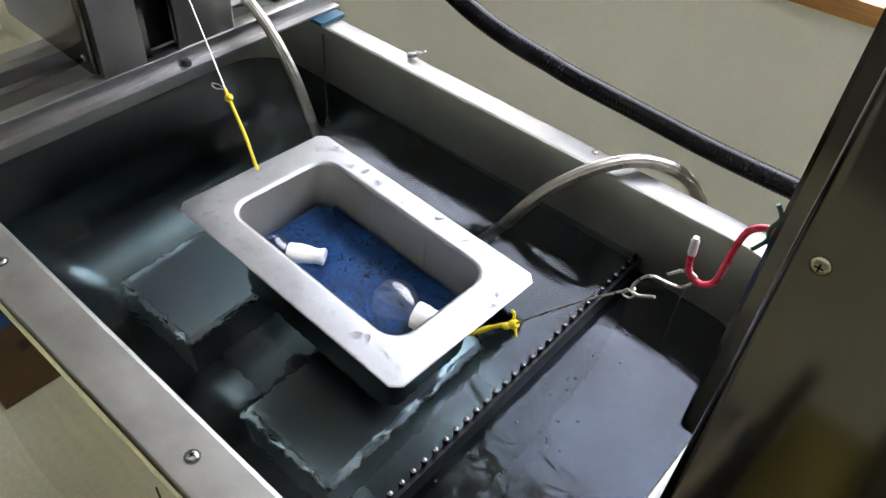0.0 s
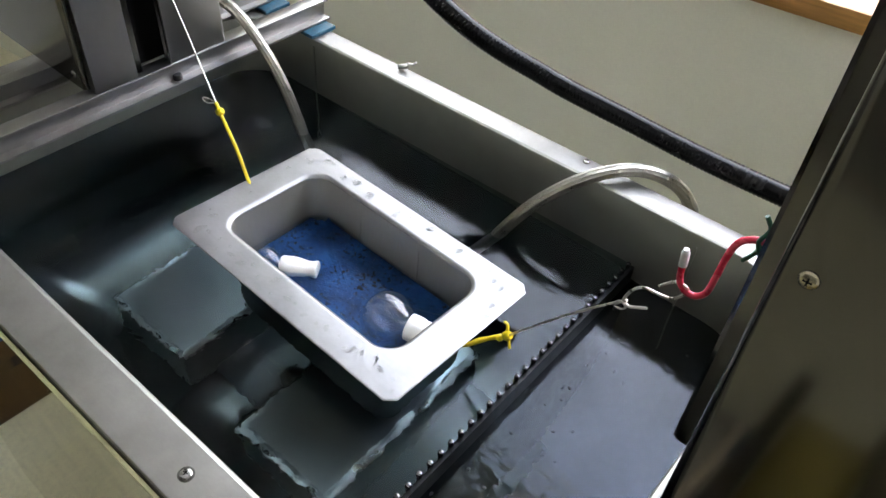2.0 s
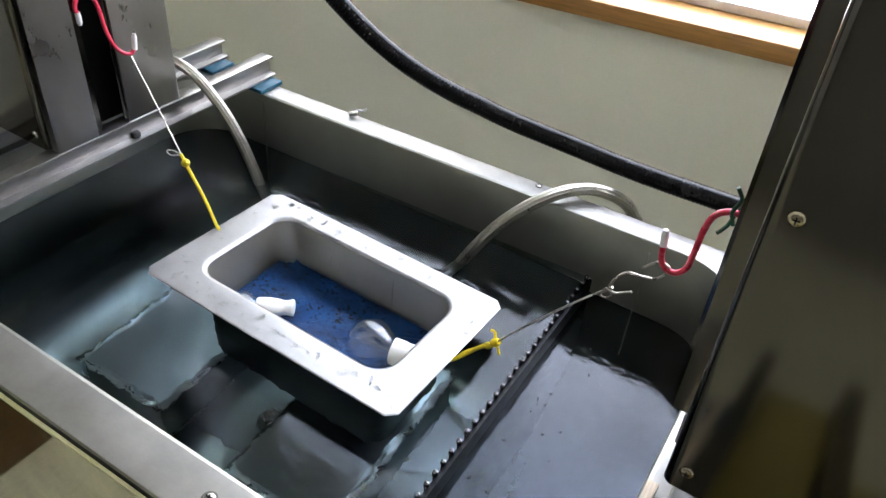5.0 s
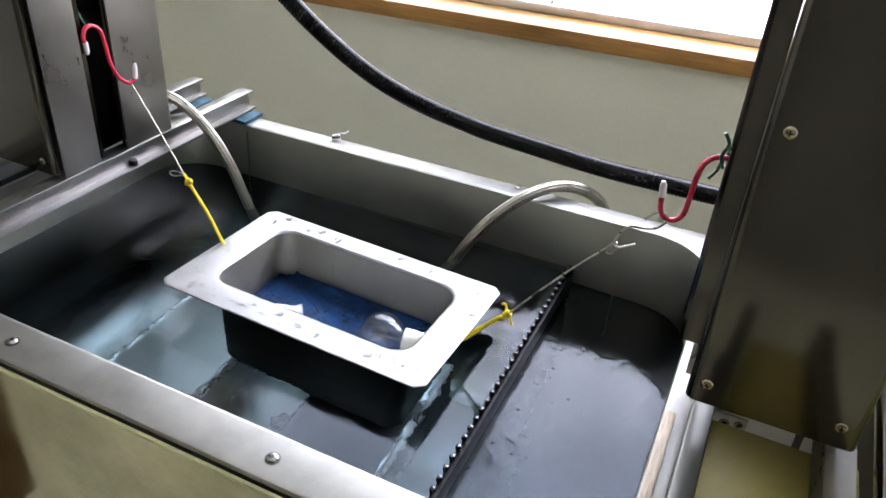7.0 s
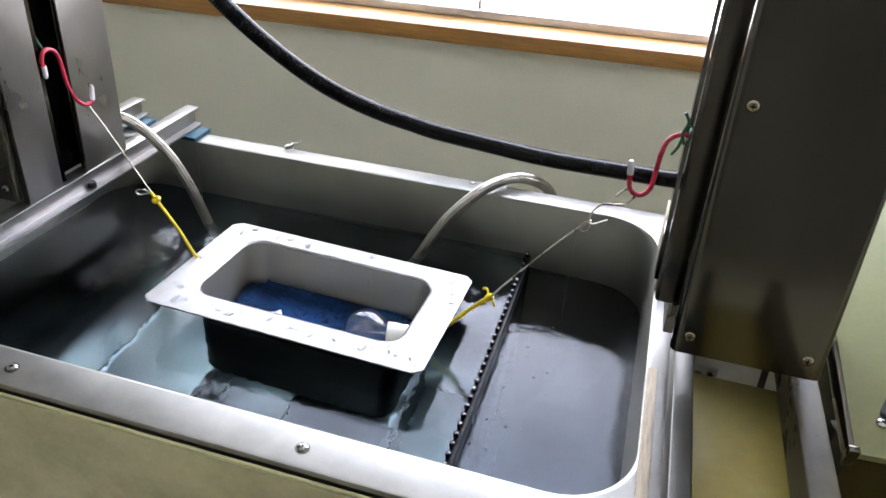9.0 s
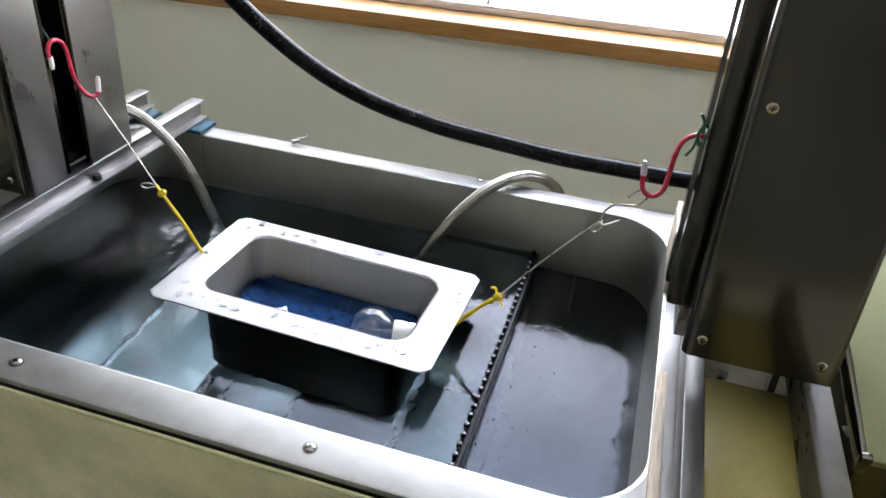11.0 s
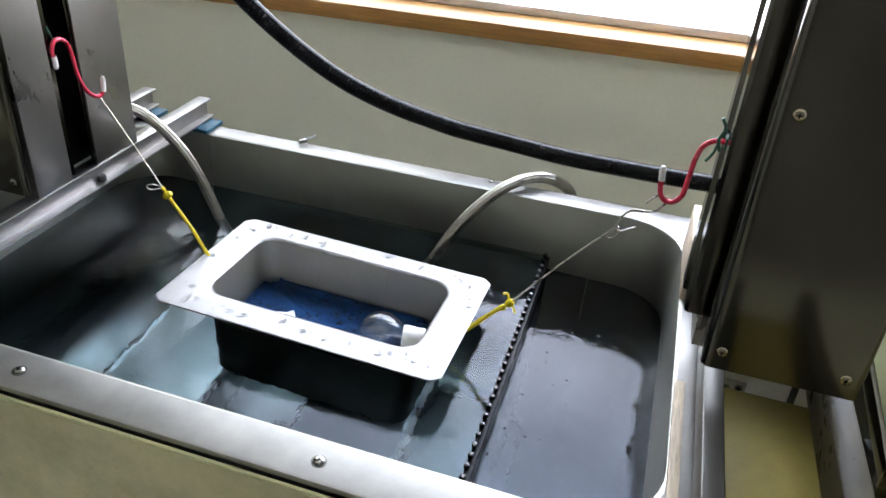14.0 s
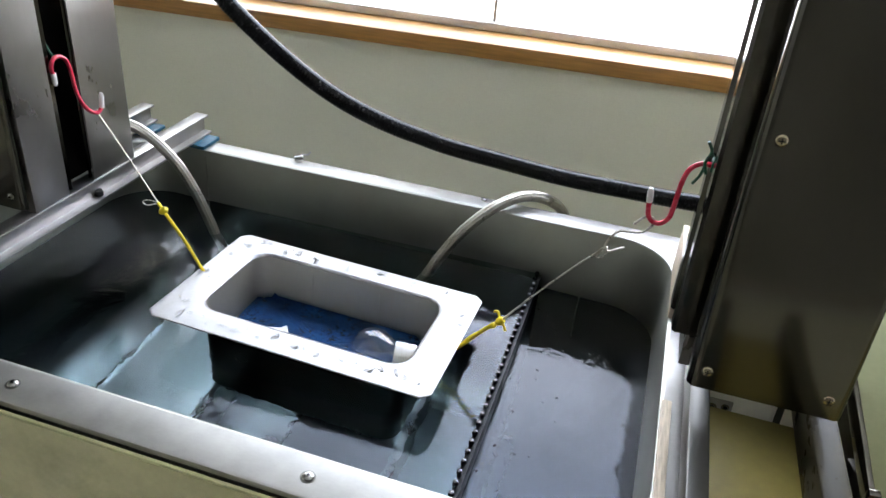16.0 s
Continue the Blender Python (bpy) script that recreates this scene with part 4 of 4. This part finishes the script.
tube([(0.329, 0.351, 1.178 + UP), (0.324, 0.352, 1.162 + UP), (0.321, 0.35, 1.15 + UP), (0.315, 0.348, 1.14 + UP)], 0.0019, 8, 0.004, bm)
tube([(0.331, HY - 0.006, 1.163 + UP), (0.331, HY + 0.006, 1.163 + UP), (0.331, HY + 0.006, 1.174 + UP), (0.331, HY - 0.006, 1.174 + UP), (0.331, HY - 0.006, 1.163 + UP)], 0.0018, 8, 0.002, bm)
solo("cable_tie", bm, GREEN, "twisted dark-green tie holding a hook", "tie")
solo("cord", tube([(LX - 0.006, 0.348, 1.108 + UPL), (LX - 0.012, 0.335, 1.19), (LX - 0.02, 0.318, 1.24), (LX - 0.03, 0.30, 1.34)], 0.0013, 8), GREEN, "thin green cord holding a hook in the slot", "cord")

solo("wire_hook", tube([(0.262, HY - 0.004, 1.077 + UP), (0.274, HY, 1.088 + UP), (0.284, HY, 1.0875 + UP), (0.285, HY + 0.003, 1.079 + UP), (0.276, HY, 1.068 + UP), (0.262, HY, 1.064 + UP), (0.249, HY, 1.062 + UP), (0.240, HY, 1.052 + UP), (0.235, HY, 1.036 + UP), (0.241, HY, 1.031 + UP), (0.25, HY, 1.036 + UP), (0.258, HY, 1.041 + UP)], 0.0015, 8, 0.003), WIRE, "bent steel wire hook", "wire")
bm = tube([(0.238, HY, 1.037 + UP), (0.22, HY, 1.030), (0.19, HY, 0.994), (0.157, HY, 0.951), (0.123, HY, 0.904)], 0.0014, 8)
tube([(0.233, HY, 1.03 + UP), (0.227, HY + .004, 1.018 + UP), (0.233, HY + .006, 1.016 + UP), (0.239, HY, 1.028 + UP), (0.233, HY - .004, 1.036 + UP), (0.228, HY, 1.026 + UP)], 0.0009, 8, 0.003, bm)
solo("wire", bm, WIRE, "thin twisted wire from the hook to the yellow cord", "wire", "wires")
bm = tube([(0.036, 0.343, 0.824), (0.062, 0.343, 0.836), (0.078, 0.344, 0.853), (0.100, HY, 0.880), (0.121, HY, 0.901)], 0.0028, 8)
tube([(0.040, 0.348, 0.822), (0.066, 0.347, 0.838), (0.082, 0.348, 0.859), (0.106, HY + 0.002, 0.884), (0.123, HY, 0.903)], 0.0025, 8, 0.004, bm)
lathe([(0.003, -0.006), (0.0055, -0.003), (0.006, 0.002), (0.004, 0.006)], 10, pose(0.120, HY, 0.900, 0, 45, 0), bm)
lathe([(0.002, -0.005), (0.0045, -0.002), (0.0045, 0.002), (0.002, 0.005)], 8, pose(0.112, HY - 0.002, 0.892, 20, 40, 0), bm)
tube([(0.119, HY, 0.902), (0.115, HY + .006, 0.910), (0.109, HY + .009, 0.907)], 0.0018, 6, 0.003, bm)
tube([(0.122, HY, 0.900), (0.127, HY - .005, 0.897), (0.130, HY - .007, 0.892)], 0.0016, 6, 0.003, bm)
solo("yellow_cord", bm, YELLOW, "knotted bright-yellow cord tied to the pan", "cord", "yellow cords")

A, B = Vector((LX + 0.012, 0.398, 1.010 + UPL)), Vector((-0.345, 0.352, 0.846))
bm = tube([A + Vector((0, 0, 0.006)), A, A.lerp(B, 0.25) + Vector((0, 0, 0.002)), A.lerp(B, 0.56)], 0.0011, 8)
q = A.lerp(B, 0.55)
tube([q, q + Vector((-.010, -.004, .0035)), q + Vector((-.020, -.006, .002)), q + Vector((-.0225, -.006, -.003)), q + Vector((-.016, -.004, -.0065)), q + Vector((-.006, -.001, -.0035)), q + Vector((0.002, 0, -0.002))], 0.0009, 6, 0.003, bm)
solo("wire", bm, WIRE, "thin twisted wire from the hook to the yellow cord", "wire", "wires")
bm = tube([A.lerp(B, 0.55), A.lerp(B, 0.62), A.lerp(B, 0.8) + Vector((0.001, 0.001, 0)), B, B + Vector((0.03, 0, -0.006))], 0.0026, 8)
lathe([(0.003, -0.008), (0.0055, -0.004), (0.006, 0.003), (0.003, 0.008)], 10, Matrix.Translation(A.lerp(B, 0.6)) @ Matrix.Rotation(0.9, 4, "Y"), bm)
solo("yellow_cord", bm, YELLOW, "knotted bright-yellow cord tied to the pan", "cord", "yellow cords")

# bolt with a scrap of string on the back rim
bt = thing("bolt", (-0.352, 0.683, RIM), "loose bolt tied with a scrap of string", "bolt")
bm = lathe([(0.0045, 0), (0.0045, 0.014), (0.003, 0.016)], 10)
bm.transform(pose(-0.358, 0.678, RIM + 0.005, 0, 80, 30))
part("shank", bm, CHROME, bt)
part("string", tube([(-0.352, 0.683, RIM + 0.007), (-0.346, 0.688, RIM + 0.012), (-0.338, 0.69, RIM + 0.012), (-0.332, 0.692, RIM + 0.018)], 0.0018, 6), WHITE, bt, "pale string")

# ---- cardboard box on the floor ----
bx = thing("cardboard_box", (-1.17, -0.2, 0), "brown printed cardboard box on the floor", "box")
part("carton", cube(-1.40, -0.945, -0.365, -0.055, 0.0005, 0.52, 0.003), CARD, bx, "brown cardboard")
bm = bmesh.new()
for i in range(4):
    block(bm, -0.9448, -0.9440, -0.155 - i * 0.024, -0.137 - i * 0.024, 0.145, 0.175)
part("print", bm, INK, bx, "dark printed marks", smooth=False)
part("print", cube(-0.9448, -0.9440, -0.15, -0.105, 0.235, 0.275), INK_BLUE, bx, "blue printed mark", smooth=False)
